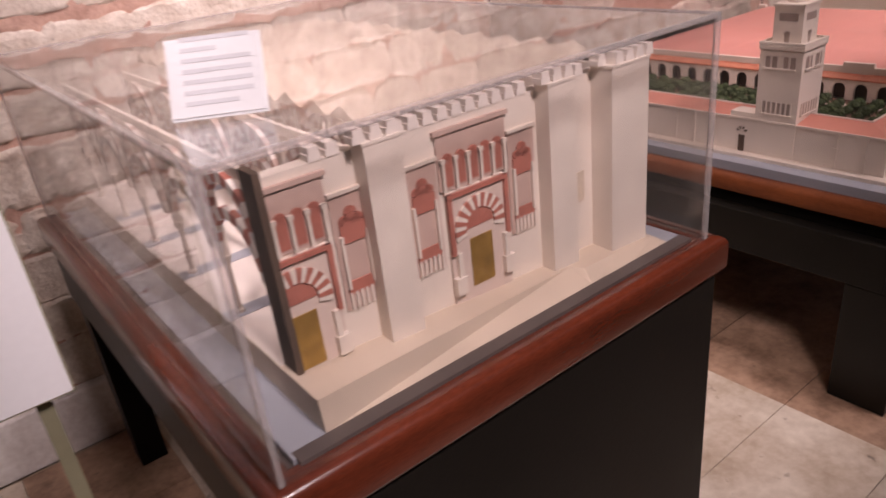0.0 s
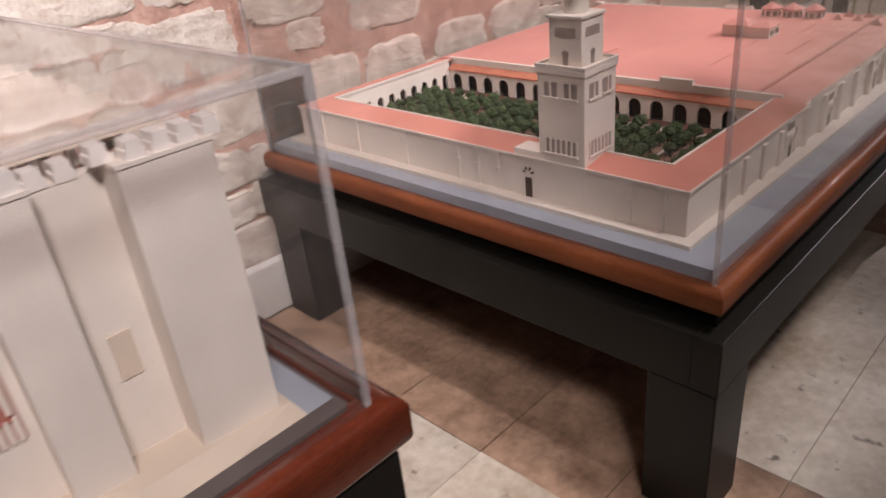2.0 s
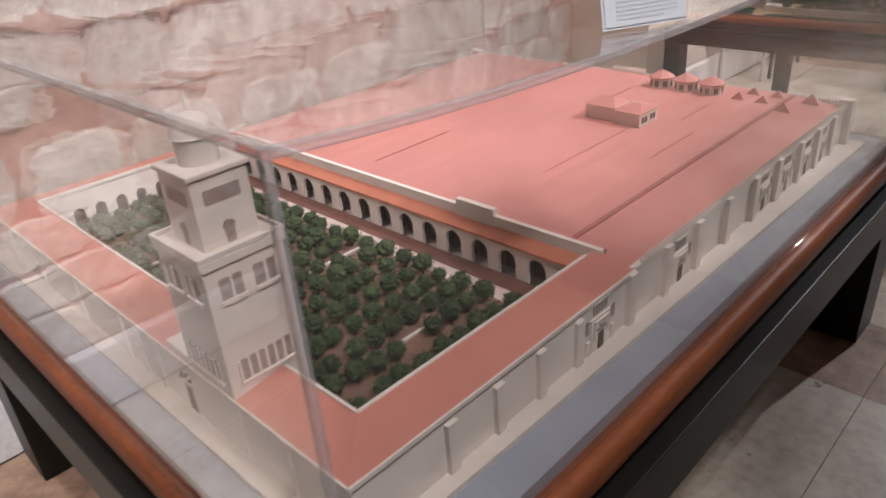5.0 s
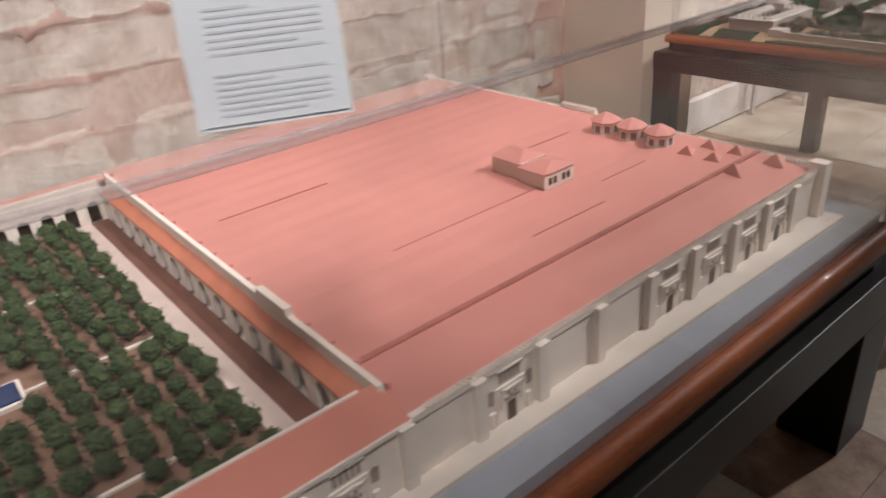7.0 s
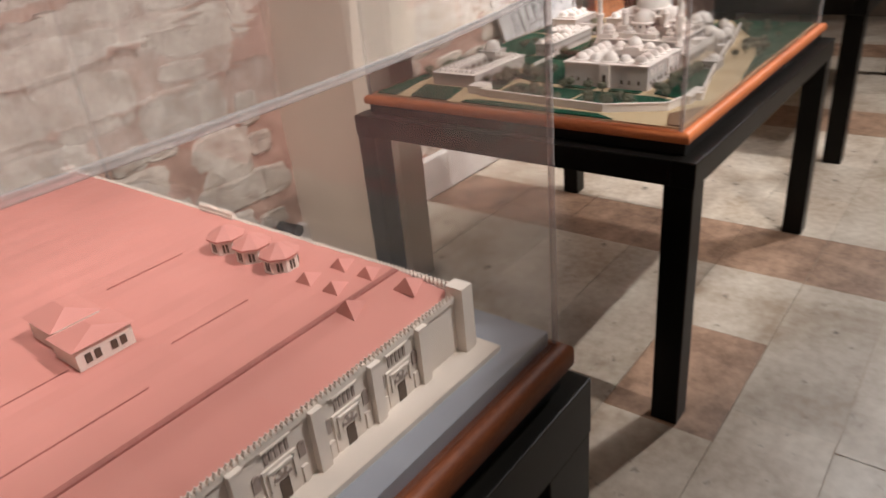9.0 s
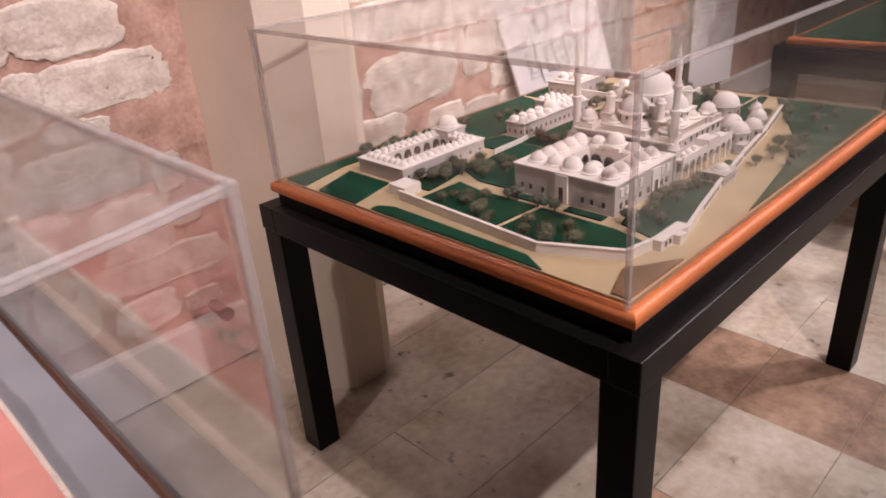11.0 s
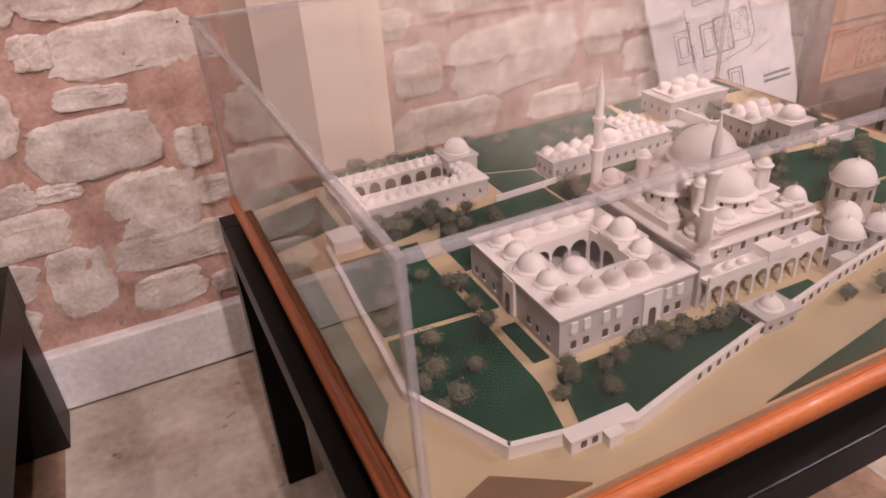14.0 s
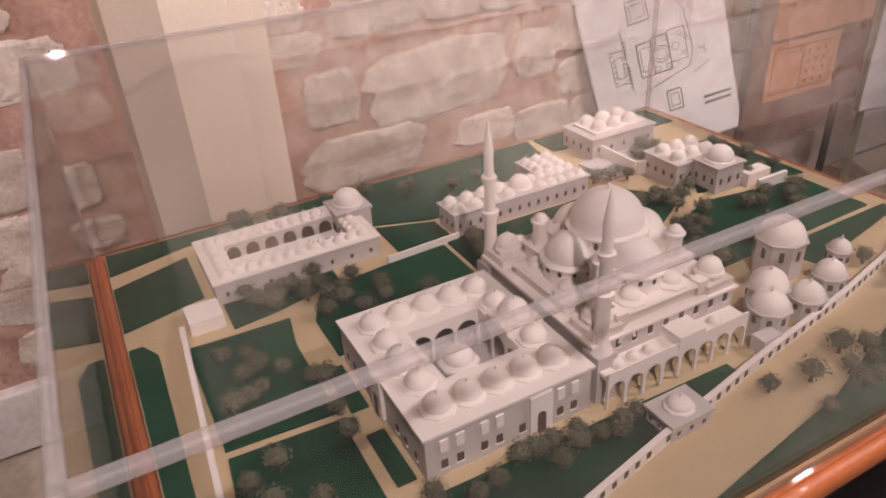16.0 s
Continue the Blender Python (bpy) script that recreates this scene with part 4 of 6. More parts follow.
box(bm, 2.236, 2.30, 1.143, 1.235, ZG, 0.855)
F, _ = wall_frame((2.236, 1.235), (2.236, 0.235))
slab_on(bm, F, 0.036, 0.060, ZG, 0.772, 0, 0.001, 1)
arch_ring(bm, F, 0.048, 0.785, 0.010, 0.020, 0, 0.003, 9, (0, 1), -0.3, math.pi + 0.3)
part("porch", bm, [IVORY, SHADE], mb, "gate house with a horseshoe door")
bm = bmesh.new()
for y in (0.77, 0.86, 1.30, 1.38, 1.46, 1.70, 1.95, 2.15):
    F, _ = wall_frame((X0, y), (X0, y - 1))
    slab_on(bm, F, -0.005, 0.005, ZG, 0.83, 0, 0.006)
    for z in (0.775, 0.826):
        slab_on(bm, F, -0.008, 0.008, z, z + 0.008, 0, 0.009)
part("pilaster_strip", bm, IVORY, mb)
# court: paths, basin and trees
bm = bmesh.new()
for y in (1.02, 1.42, 1.80):
    box(bm, CW + 0.02, CE - 0.096, y - 0.004, y + 0.004, ZG + 0.012, ZG + 0.017)
box(bm, 2.42, 2.425, 1.42, 1.80, ZG + 0.012, ZG + 0.017)
part("court_path", bm, IVORY, mb, "pale stone kerbs of the court")
part("basin", boxed(2.489, 2.573, 1.375, 1.467, ZG + 0.012, ZG + 0.024, 0.002), IVORY, mb, "pale stone kerb of a basin")
part("basin_water", boxed(2.497, 2.565, 1.383, 1.459, ZG + 0.020, ZG + 0.027, 0.003), WATER, mb, "blue water of the basin")
part("court_walk", boxed(CE - 0.05, CE, CS, CN, ZG + 0.012, ZG + 0.016), WALK_RED, mb, "dark red walk along the arcade")
part("court_walk", boxed(CE - 0.095, CE - 0.05, CS, CN, ZG + 0.012, ZG + 0.0145), ROSE_LIGHT, mb, "pale rose strip beside the walk")
trees = [tree_mesh(s, 0.0272, 0.016, LEAF) for s in range(6)]
rnd = random.Random(11)
beds = [(0.80, 1.02, 3), (1.02, 1.42, 6), (1.42, 1.80, 6), (1.80, 2.185, 6)]
rows = [a + 0.032 + (b - a - 0.064) * k / (n - 1) for a, b, n in beds for k in range(n)]
for i in range(10):
    for y in rows:
        x = CW + 0.032 + i * 0.0535
        if (abs(x - 2.531) < 0.066 and abs(y - 1.421) < 0.075) or rnd.random() < 0.03 or x > CE - 0.10:
            continue
        s = rnd.uniform(0.8, 1.12)
        piece("model_tree", trees[rnd.randrange(6)], mb, Matrix.Translation((x + rnd.uniform(-0.007, 0.007), y + rnd.uniform(-0.006, 0.006), ZG + 0.012)) @ Matrix.Rotation(rnd.uniform(0, 6.3), 4, "Z") @ Matrix.Scale(s, 4))

# ---- model of the domed mosque complex ----
mc = thing("domed_mosque_model", 5.95, 1.17, 0.908, "white domed mosque model on a green and sand board", "architectural model")
GZ = 0.925
part("board", boxed(5.209, 6.713, 0.597, 1.722, 0.909, GZ - 0.004), SAND, mc, "sand-coloured base board")


def lawn(outline, z=GZ, name="lawn", mat=FLOCK):
    part(name, prism(bmesh.new(), outline, GZ - 0.004, z), mat, mc)


# precinct wall corners, then lawns cut by paths
lawn([(5.285, 0.865), (5.352, 0.705), (5.440, 0.690), (5.462, 0.79), (5.464, 0.995), (5.30, 1.005)])
lawn([(5.30, 1.022), (5.464, 1.012), (5.464, 1.20), (5.478, 1.282), (5.38, 1.285), (5.30, 1.29)])
lawn([(5.466, 0.690), (5.53, 0.664), (5.80, 0.715), (6.02, 0.762), (6.02, 0.790), (5.52, 0.802), (5.496, 0.795)])
lawn([(5.515, 1.136), (5.83, 1.150), (5.83, 1.355), (5.70, 1.350), (5.555, 1.335), (5.515, 1.25)])
lawn([(5.385, 1.306), (5.46, 1.316), (5.535, 1.334), (5.60, 1.350), (5.60, 1.390), (5.385, 1.390)])
lawn([(5.842, 1.150), (6.20, 1.145), (6.33, 1.22), (6.33, 1.30), (6.28, 1.365), (5.842, 1.365)])
lawn([(6.095, 0.965), (6.24, 0.99), (6.66, 1.00), (6.66, 1.16), (6.40, 1.20), (6.22, 1.138), (6.095, 1.135)])
lawn([(6.42, 1.24), (6.69, 1.18), (6.69, 1.45), (6.56, 1.45)])
lawn([(5.742, 1.385), (5.862, 1.39), (5.862, 1.455), (5.742, 1.50)])
lawn([(5.742, 1.516), (5.862, 1.470), (6.115, 1.470), (6.115, 1.54), (6.25, 1.56), (6.28, 1.712), (5.742, 1.712)])
lawn([(5.211, 1.62), (5.37, 1.66), (5.72, 1.66), (5.72, 1.712), (5.211, 1.712)])
lawn([(5.211, 1.40), (5.36, 1.44), (5.36, 1.61), (5.211, 1.56)])
lawn([(5.211, 0.80), (5.245, 0.865), (5.255, 1.30), (5.235, 1.34), (5.211, 1.34)])
lawn([(5.72, 0.602), (6.695, 0.602), (6.695, 0.93), (6.30, 0.72), (6.10, 0.66)])
lawn([(6.30, 1.62), (6.69, 1.60), (6.69, 1.712), (6.30, 1.712)])
lawn([(6.38, 0.90), (6.69, 0.96), (6.69, 0.985), (6.36, 0.98)])
lawn([(5.482, 1.00), (5.510, 1.00), (5.510, 1.11), (5.482, 1.11)])
lawn([(5.482, 0.84), (5.510, 0.84), (5.510, 0.945), (5.482, 0.945)])
part("brown_plate", prism(bmesh.new(), [(5.26, 0.602), (5.42, 0.602), (5.31, 0.675), (5.215, 0.64), (5.215, 0.602)], GZ - 0.004, GZ + 0.001),
     material("brown_corner", (0.22, 0.12, 0.06), 0.5, 0.1), mc, "brown corner plate")
wall_pts = [(5.30, 1.33), (5.268, 0.86), (5.348, 0.69), (5.44, 0.672), (5.523, 0.648), (5.650, 0.678), (5.81, 0.712), (6.04, 0.757), (6.30, 0.800), (6.62, 0.87)]
bm = bmesh.new()
for a, b in zip(wall_pts, wall_pts[1:]):
    F, L = wall_frame(a, b)
    slab_on(bm, F, 0, L, GZ - 0.004, GZ + 0.018, -0.005, 0.0, 0)
    slab_on(bm, F, 0, L, GZ + 0.018, GZ + 0.021, -0.007, 0.002, 0)
    if a[0] > 5.6:
        k = 0.015
        while k < L - 0.015:
            slab_on(bm, F, k, k + 0.008, GZ + 0.004, GZ + 0.014, 0.0, 0.0012, 1)
            k += 0.024
part("precinct_wall", bm, [WHITE, SHADE], mc, "low white precinct wall")
bm = boxed(5.425, 5.530, 0.656, 0.676, GZ - 0.004, GZ + 0.019)
box(bm, 5.422, 5.533, 0.653, 0.679, GZ + 0.019, GZ + 0.022)
box(bm, 5.475, 5.498, 0.640, 0.656, GZ - 0.004, GZ + 0.016)
box(bm, 5.473, 5.500, 0.638, 0.656, GZ + 0.016, GZ + 0.019)
for x in (5.440, 5.458, 5.506):
    box(bm, x, x + 0.009, 0.6548, 0.656, GZ + 0.002, GZ + 0.013, 0.0, 1)
part("wall_gate", bm, [WHITE, SHADE], mc, "low gate house in the precinct wall")
bm = bmesh.new()
F, L = wall_frame((5.50, 1.345), (5.86, 1.36))
slab_on(bm, F, 0.205, L + 0.01, GZ - 0.004, GZ + 0.013, -0.004, 0)
for u in (0.23, 0.29, 0.35):
    box(bm, 5.50 + u, 5.506 + u, 1.349 + u * 0.04, 1.3505 + u * 0.04, GZ + 0.002, GZ + 0.010, 0.0, 1)
part("garden_wall", bm, [WHITE, SHADE], mc)


def dome_part(parent, x, y, z, r, h, lip=0.004, seg=16, finial=True):
    """A small dome on its eight-sided flared skirt."""
    bm = bmesh.new()
    lathe(bm, x, y, [(r + lip, z), (r + lip * 0.9, z + 0.0025), (r * 0.94, z + 0.006)], 8, 0, math.pi / 8)
    lathe(bm, x, y, dome_profile(r * 0.97, z + 0.004, h - 0.001), seg)
    if finial:
        lathe(bm, x, y, [(0.0020, z + h), (0.0012, z + h + 0.005), (0.0020, z + h + 0.007), (0, z + h + 0.011)], 5)
    return part("dome", bm, WHITE, parent, "", True)


# dark slabs paint the shade of window openings onto the wall face
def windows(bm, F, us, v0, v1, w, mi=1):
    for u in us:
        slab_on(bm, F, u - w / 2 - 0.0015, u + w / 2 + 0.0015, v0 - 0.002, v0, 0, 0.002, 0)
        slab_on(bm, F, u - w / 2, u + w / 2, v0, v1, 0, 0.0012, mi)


def block(parent, name, x0, x1, y0, y1, z1, n=(4, 4), win=True, label="", z0=GZ - 0.004):
    """A model building: walls with a cornice and two faces of small dark windows."""
    bm = boxed(x0, x1, y0, y1, z0, z1)
    box(bm, x0 - 0.004, x1 + 0.004, y0 - 0.004, y1 + 0.004, z1, z1 + 0.004)
    if win:
        for p0, p1, k in (((x0, y0), (x1, y0), n[0]), ((x0, y1), (x0, y0), n[1])):
            F, L = wall_frame(p0, p1)
            windows(bm, F, [L * (i + 0.5) / k for i in range(k)], z0 + (z1 - z0) * 0.35, z0 + (z1 - z0) * 0.58, 0.006)
    return part(name, bm, [SHADE_GREY, SHADE], parent, label)


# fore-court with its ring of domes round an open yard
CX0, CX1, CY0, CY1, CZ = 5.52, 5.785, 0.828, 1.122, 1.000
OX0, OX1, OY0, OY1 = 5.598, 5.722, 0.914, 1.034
ct = part("forecourt", boxed(CX0, CX1, CY0, CY0 + 0.012, GZ - 0.004, CZ - 0.004), SHADE_GREY, mc, "walled fore-court under small domes")
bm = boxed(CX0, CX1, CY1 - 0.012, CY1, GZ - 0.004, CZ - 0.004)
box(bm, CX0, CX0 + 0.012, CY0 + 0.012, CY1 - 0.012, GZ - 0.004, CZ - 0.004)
part("court_wing", bm, SHADE_GREY, ct)
bm = bmesh.new()
box(bm, CX0 - 0.004, CX1 + 0.004, CY0 - 0.004, OY0, CZ - 0.004, CZ)
box(bm, CX0 - 0.004, CX1 + 0.004, OY1, CY1 + 0.004, CZ - 0.004, CZ)
box(bm, CX0 - 0.004, OX0, OY0, OY1, CZ - 0.004, CZ)
box(bm, OX1, CX1 + 0.004, OY0, OY1, CZ - 0.004, CZ)
box(bm, OX1 - 0.002, CX1, 0.945, 1.005, CZ, CZ + 0.010)
part("court_roof", bm, WHITE, ct)
part("court_paving", boxed(CX0 + 0.012, CX1 - 0.002, CY0 + 0.012, CY1 - 0.012, GZ - 0.004, GZ + 0.003), SHADE_GREY, ct)
for p0, p1 in (((OX0, OY1), (OX1, OY1)), ((OX1, OY1), (OX1, OY0)), ((OX1, OY0), (OX0, OY0)), ((OX0, OY0), (OX0, OY1))):
    F, L = wall_frame(p0, p1)
    bm = bmesh.new()
    for k in range(3):
        arch_bay(bm, F, L * k / 3, L * (k + 1) / 3, GZ, CZ - 0.004, L / 3 * 0.44, GZ + 0.040, -0.003, 0.0, 0, 8)
    part("court_arcade", bm, WHITE, ct)
bm = bmesh.new()
F, L = wall_frame((CX0, CY0), (CX1, CY0))
windows(bm, F, [L * u for u in (0.10, 0.19, 0.33, 0.42, 0.56, 0.80, 0.89)], GZ + 0.010, GZ + 0.024, 0.010)
for u in (0.10, 0.19, 0.33, 0.42, 0.80, 0.89):
    slab_on(bm, F, L * u - 0.006, L * u + 0.006, GZ + 0.040, GZ + 0.060, 0, 0.003, 0)
slab_on(bm, F, L * 0.60, L * 0.74, GZ, GZ + 0.066, 0, 0.005, 0)
slab_on(bm, F, L * 0.645, L * 0.695, GZ, GZ + 0.030, 0.005, 0.0062, 1)
arch_ring(bm, F, L * 0.67, GZ + 0.030, 0, L * 0.025, 0.005, 0.0065, 8, (1, 1))
F, L = wall_frame((CX0, CY1), (CX0, CY0))
windows(bm, F, [L * u for u in (0.08, 0.17, 0.30, 0.70, 0.79, 0.90)], GZ + 0.012, GZ + 0.026, 0.008)
slab_on(bm, F, L * 0.44, L * 0.56, GZ, GZ + 0.070, 0, 0.006, 0)
slab_on(bm, F, L * 0.48, L * 0.52, GZ, GZ + 0.040, 0.006, 0.0072, 1)
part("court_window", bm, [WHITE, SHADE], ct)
for k in range(5):
    x = CX0 + 0.041 + (CX1 - CX0 - 0.082) * k / 4
    dome_part(ct, x, CY0 + 0.041, CZ, 0.0212, 0.0200, 0.0065)
    dome_part(ct, x, CY1 - 0.041, CZ, 0.0212, 0.0200, 0.0065)
for k in range(1, 4):
    y = CY0 + 0.041 + (CY1 - CY0 - 0.082) * k / 4
    dome_part(ct, CX0 + 0.041, y, CZ, 0.026 if k == 2 else 0.0212, 0.027 if k == 2 else 0.0200, 0.0065)
    dome_part(ct, CX1 - 0.034, y, CZ + (0.010 if k == 2 else 0), 0.026 if k == 2 else 0.0212, 0.027 if k == 2 else 0.0200, 0.0065)
bm = bmesh.new()
lathe(bm, 5.650, 0.972, [(0.021, GZ + 0.002), (0.021, GZ + 0.040), (0.034, GZ + 0.039), (0.033, GZ + 0.043), (0.024, GZ + 0.049)], 8, 0, math.pi / 8)
lathe(bm, 5.650, 0.972, dome_profile(0.024, GZ + 0.048, 0.019), 14)
part("fountain_house", bm, WHITE, ct, "eight-sided fountain house", True)

# prayer hall
HX0, HX1, HY0, HY1 = 5.80, 6.075, 0.845, 1.135
hall = part("prayer_hall", boxed(HX0, HX1, HY0, HY1, GZ - 0.004, 1.016), SHADE_GREY, mc, "stepped white prayer hall under a great dome")
hx, hy = 5.937, 0.990
bm = bmesh.new()
for hw, hl, z0, z1 in ((0.1435, 0.151, 1.016, 1.020), (0.128, 0.066, 1.020, 1.036), (0.132, 0.070, 1.036, 1.039), (0.066, 0.134, 1.020, 1.0355), (0.070, 0.138, 1.0355, 1.0385), (0.092, 0.092, 1.020, 1.054),
                       (0.095, 0.095, 1.054, 1.057), (0.068, 0.068, 1.057, 1.084), (0.071, 0.071, 1.084, 1.087)):
    box(bm, hx - hw, hx + hw, hy - hl, hy + hl, z0, z1)
box(bm, HX0, HX1, 0.808, 0.845, 0.975, 0.981)
part("roof_step", bm, WHITE, hall)
bm = bmesh.new()
lathe(bm, hx, hy, [(0.060, 1.086), (0.060, 1.106), (0.066, 1.106), (0.066, 1.109), (0.059, 1.112)] + dome_profile(0.058, 1.112, 0.052, n=8)[1:], 28)
lathe(bm, hx, hy, [(0.003, 1.163), (0.002, 1.172), (0.0035, 1.175), (0, 1.182)], 6)
part("great_dome", bm, WHITE, hall, "great white dome", True)
bm = bmesh.new()
rib = bmesh.new()
for k in range(20):
    for a, b, hw, z0, z1, n1 in ((2 * math.pi * k / 20, bm, 0.003, 1.091, 1.102, 0.0010), (2 * math.pi * (k + 0.5) / 20, rib, 0.0022, 1.086, 1.107, 0.006)):
        c, s = math.cos(a), math.sin(a)
        F, _ = wall_frame((hx + 0.060 * c + hw * s, hy + 0.060 * s - hw * c), (hx + 0.060 * c - hw * s, hy + 0.060 * s + hw * c))
        slab_on(b, F, 0, 2 * hw, z0, z1, -0.002, n1)
part("drum_window", bm, SHADE, hall)
part("drum_buttress", rib, WHITE, hall)


def half_dome(x, y, r, z0, z1, h, seg, n):
    """A dome on a windowed polygon drum with a flared eave."""
    bm = bmesh.new()
    lathe(bm, x, y, [(r + 0.003, z0), (r + 0.003, z1), (r + 0.009, z1 - 0.001), (r + 0.0085, z1 + 0.002), (r, z1 + 0.006)], n, 0, math.pi / n)
    lathe(bm, x, y, dome_profile(r * 0.98, z1 + 0.005, h), seg)
    d = part("half_dome", bm, WHITE, hall, "", True)
    bm = bmesh.new()
    q = (r + 0.003) * math.cos(math.pi / n)
    for k in range(n):
        a = 2 * math.pi * k / n
        c, s = math.cos(a), math.sin(a)
        F, _ = wall_frame((x + q * c + 0.003 * s, y + q * s - 0.003 * c), (x + q * c - 0.003 * s, y + q * s + 0.003 * c))
        slab_on(bm, F, 0, 0.006, z1 - 0.013, z1 - 0.004, -0.001, 0.0010)
    part("drum_window", bm, SHADE, d)


for c, s in ((1, 0), (-1, 0), (0, 1), (0, -1)):
    half_dome(hx + 0.068 * c, hy + 0.070 * s, 0.042, 1.030, 1.068, 0.036, 20, 12)
    for e in (-1, 1):
        half_dome(hx + 0.103 * c + 0.040 * s * e, hy + 0.108 * s + 0.040 * c * e, 0.017, 1.020, 1.040, 0.013, 14, 8)
for sx in (-1, 1):
    for sy in (-1, 1):
        bm = bmesh.new()
        lathe(bm, hx + sx * 0.074, hy + sy * 0.074, [(0.0125, 1.050), (0.0125, 1.098), (0.0165, 1.099), (0.016, 1.102), (0.0125, 1.104)] + dome_profile(0.012, 1.103, 0.011)[1:], 10)
        part("turret", bm, WHITE, hall, "", True)
        x, y = hx + sx * 0.110, hy + sy * 0.118
        part("stage", boxed(x - 0.027, x + 0.027, y - 0.027, y + 0.027, 1.019, 1.034), WHITE, hall)
        bm = bmesh.new()
        lathe(bm, x, y, [(0.021, 1.034), (0.021, 1.042), (0.025, 1.042), (0.024, 1.045), (0.020, 1.048)], 8, 0, math.pi / 8)
        lathe(bm, x, y, dome_profile(0.020, 1.047, 0.019), 14)
        lathe(bm, x, y, [(0.002, 1.065), (0.0012, 1.071), (0, 1.076)], 5)
        part("dome", bm, WHITE, hall, "", True)
        part("pier", boxed(hx + sx * 0.079 - 0.010, hx + sx * 0.079 + 0.010, hy + sy * 0.128 - 0.010, hy + sy * 0.128 + 0.010, 1.019, 1.044), WHITE, hall)
# side gallery with arches, seen from the walk
bm = bmesh.new()
F, L = wall_frame((HX0, 0.808), (HX1, 0.808))
n = 8
for k in range(n):
    arch_bay(bm, F, L * k / n, L * (k + 1) / n, GZ - 0.002, 0.975, L / n * 0.42, GZ + 0.030, -0.004, 0.0, 0, 8)
slab_on(bm, F, 0, L, 0.981, 0.990, -0.003, 0.0, 0)
part("side_arcade", bm, WHITE, hall, "slender side arcade")
bm = bmesh.new()
F, L = wall_frame((HX0, HY0), (HX1, HY0))
windows(bm, F, [L * (i + 0.5) / 9 for i in range(9)], 0.996, 1.012, 0.008)
arch_ring(bm, F, L * 0.22, 1.004, 0.012, 0.016, 0, 0.003, 9, (0, 0))
windows(bm, F, [L * (i + 0.5) / 9 for i in range(9)], GZ + 0.008, GZ + 0.03, 0.010)
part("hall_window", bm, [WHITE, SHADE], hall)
for k in range(4):
    dome_part(hall, 5.83 + 0.03 * k + (0.10 if k > 2 else 0), 0.826, 0.981, 0.010, 0.009, 0.001, 10, False)
box_b = boxed(5.93, 5.98, 0.806, 0.85, 0.981, 1.0)
part("gallery_roof", box_b, WHITE, hall)


def minaret(x, y):
    bm = bmesh.new()
    box(bm, x - 0.018, x + 0.018, y - 0.018, y + 0.018, GZ - 0.004, 1.003)
    m = part("minaret", bm, SHADE_GREY, mc, "pencil-thin white minaret")
    bm = bmesh.new()
    lathe(bm, x, y, [(0.0175, 1.003), (0.0115, 1.024), (0.0105, 1.086), (0.0150, 1.095), (0.0150, 1.103), (0.0135, 1.103), (0.0095, 1.104), (0.0088, 1.152), (0.0130, 1.159),
                     (0.0130, 1.166), (0.0118, 1.166), (0.0080, 1.167), (0.0075, 1.205), (0.0088, 1.206), (0.0010, 1.260), (0.0, 1.268)], 14)
    part("shaft", bm, WHITE, m, "round shaft with two balconies and a pointed cap", True)


minaret(5.814, 0.846)
minaret(5.812, 1.138)

# schools, hospice and tombs round the mosque


def dome_rows(parent, x0, x1, y0, y1, z, nx, ny, r, only=None):
    for i in range(nx):
        for j in range(ny):
            if only and not only(i, j):
                continue
            dome_part(parent, x0 + (x1 - x0) * i / max(nx - 1, 1), y0 + (y1 - y0) * j / max(ny - 1, 1), z, r, r * 0.8, 0.0025, 10)


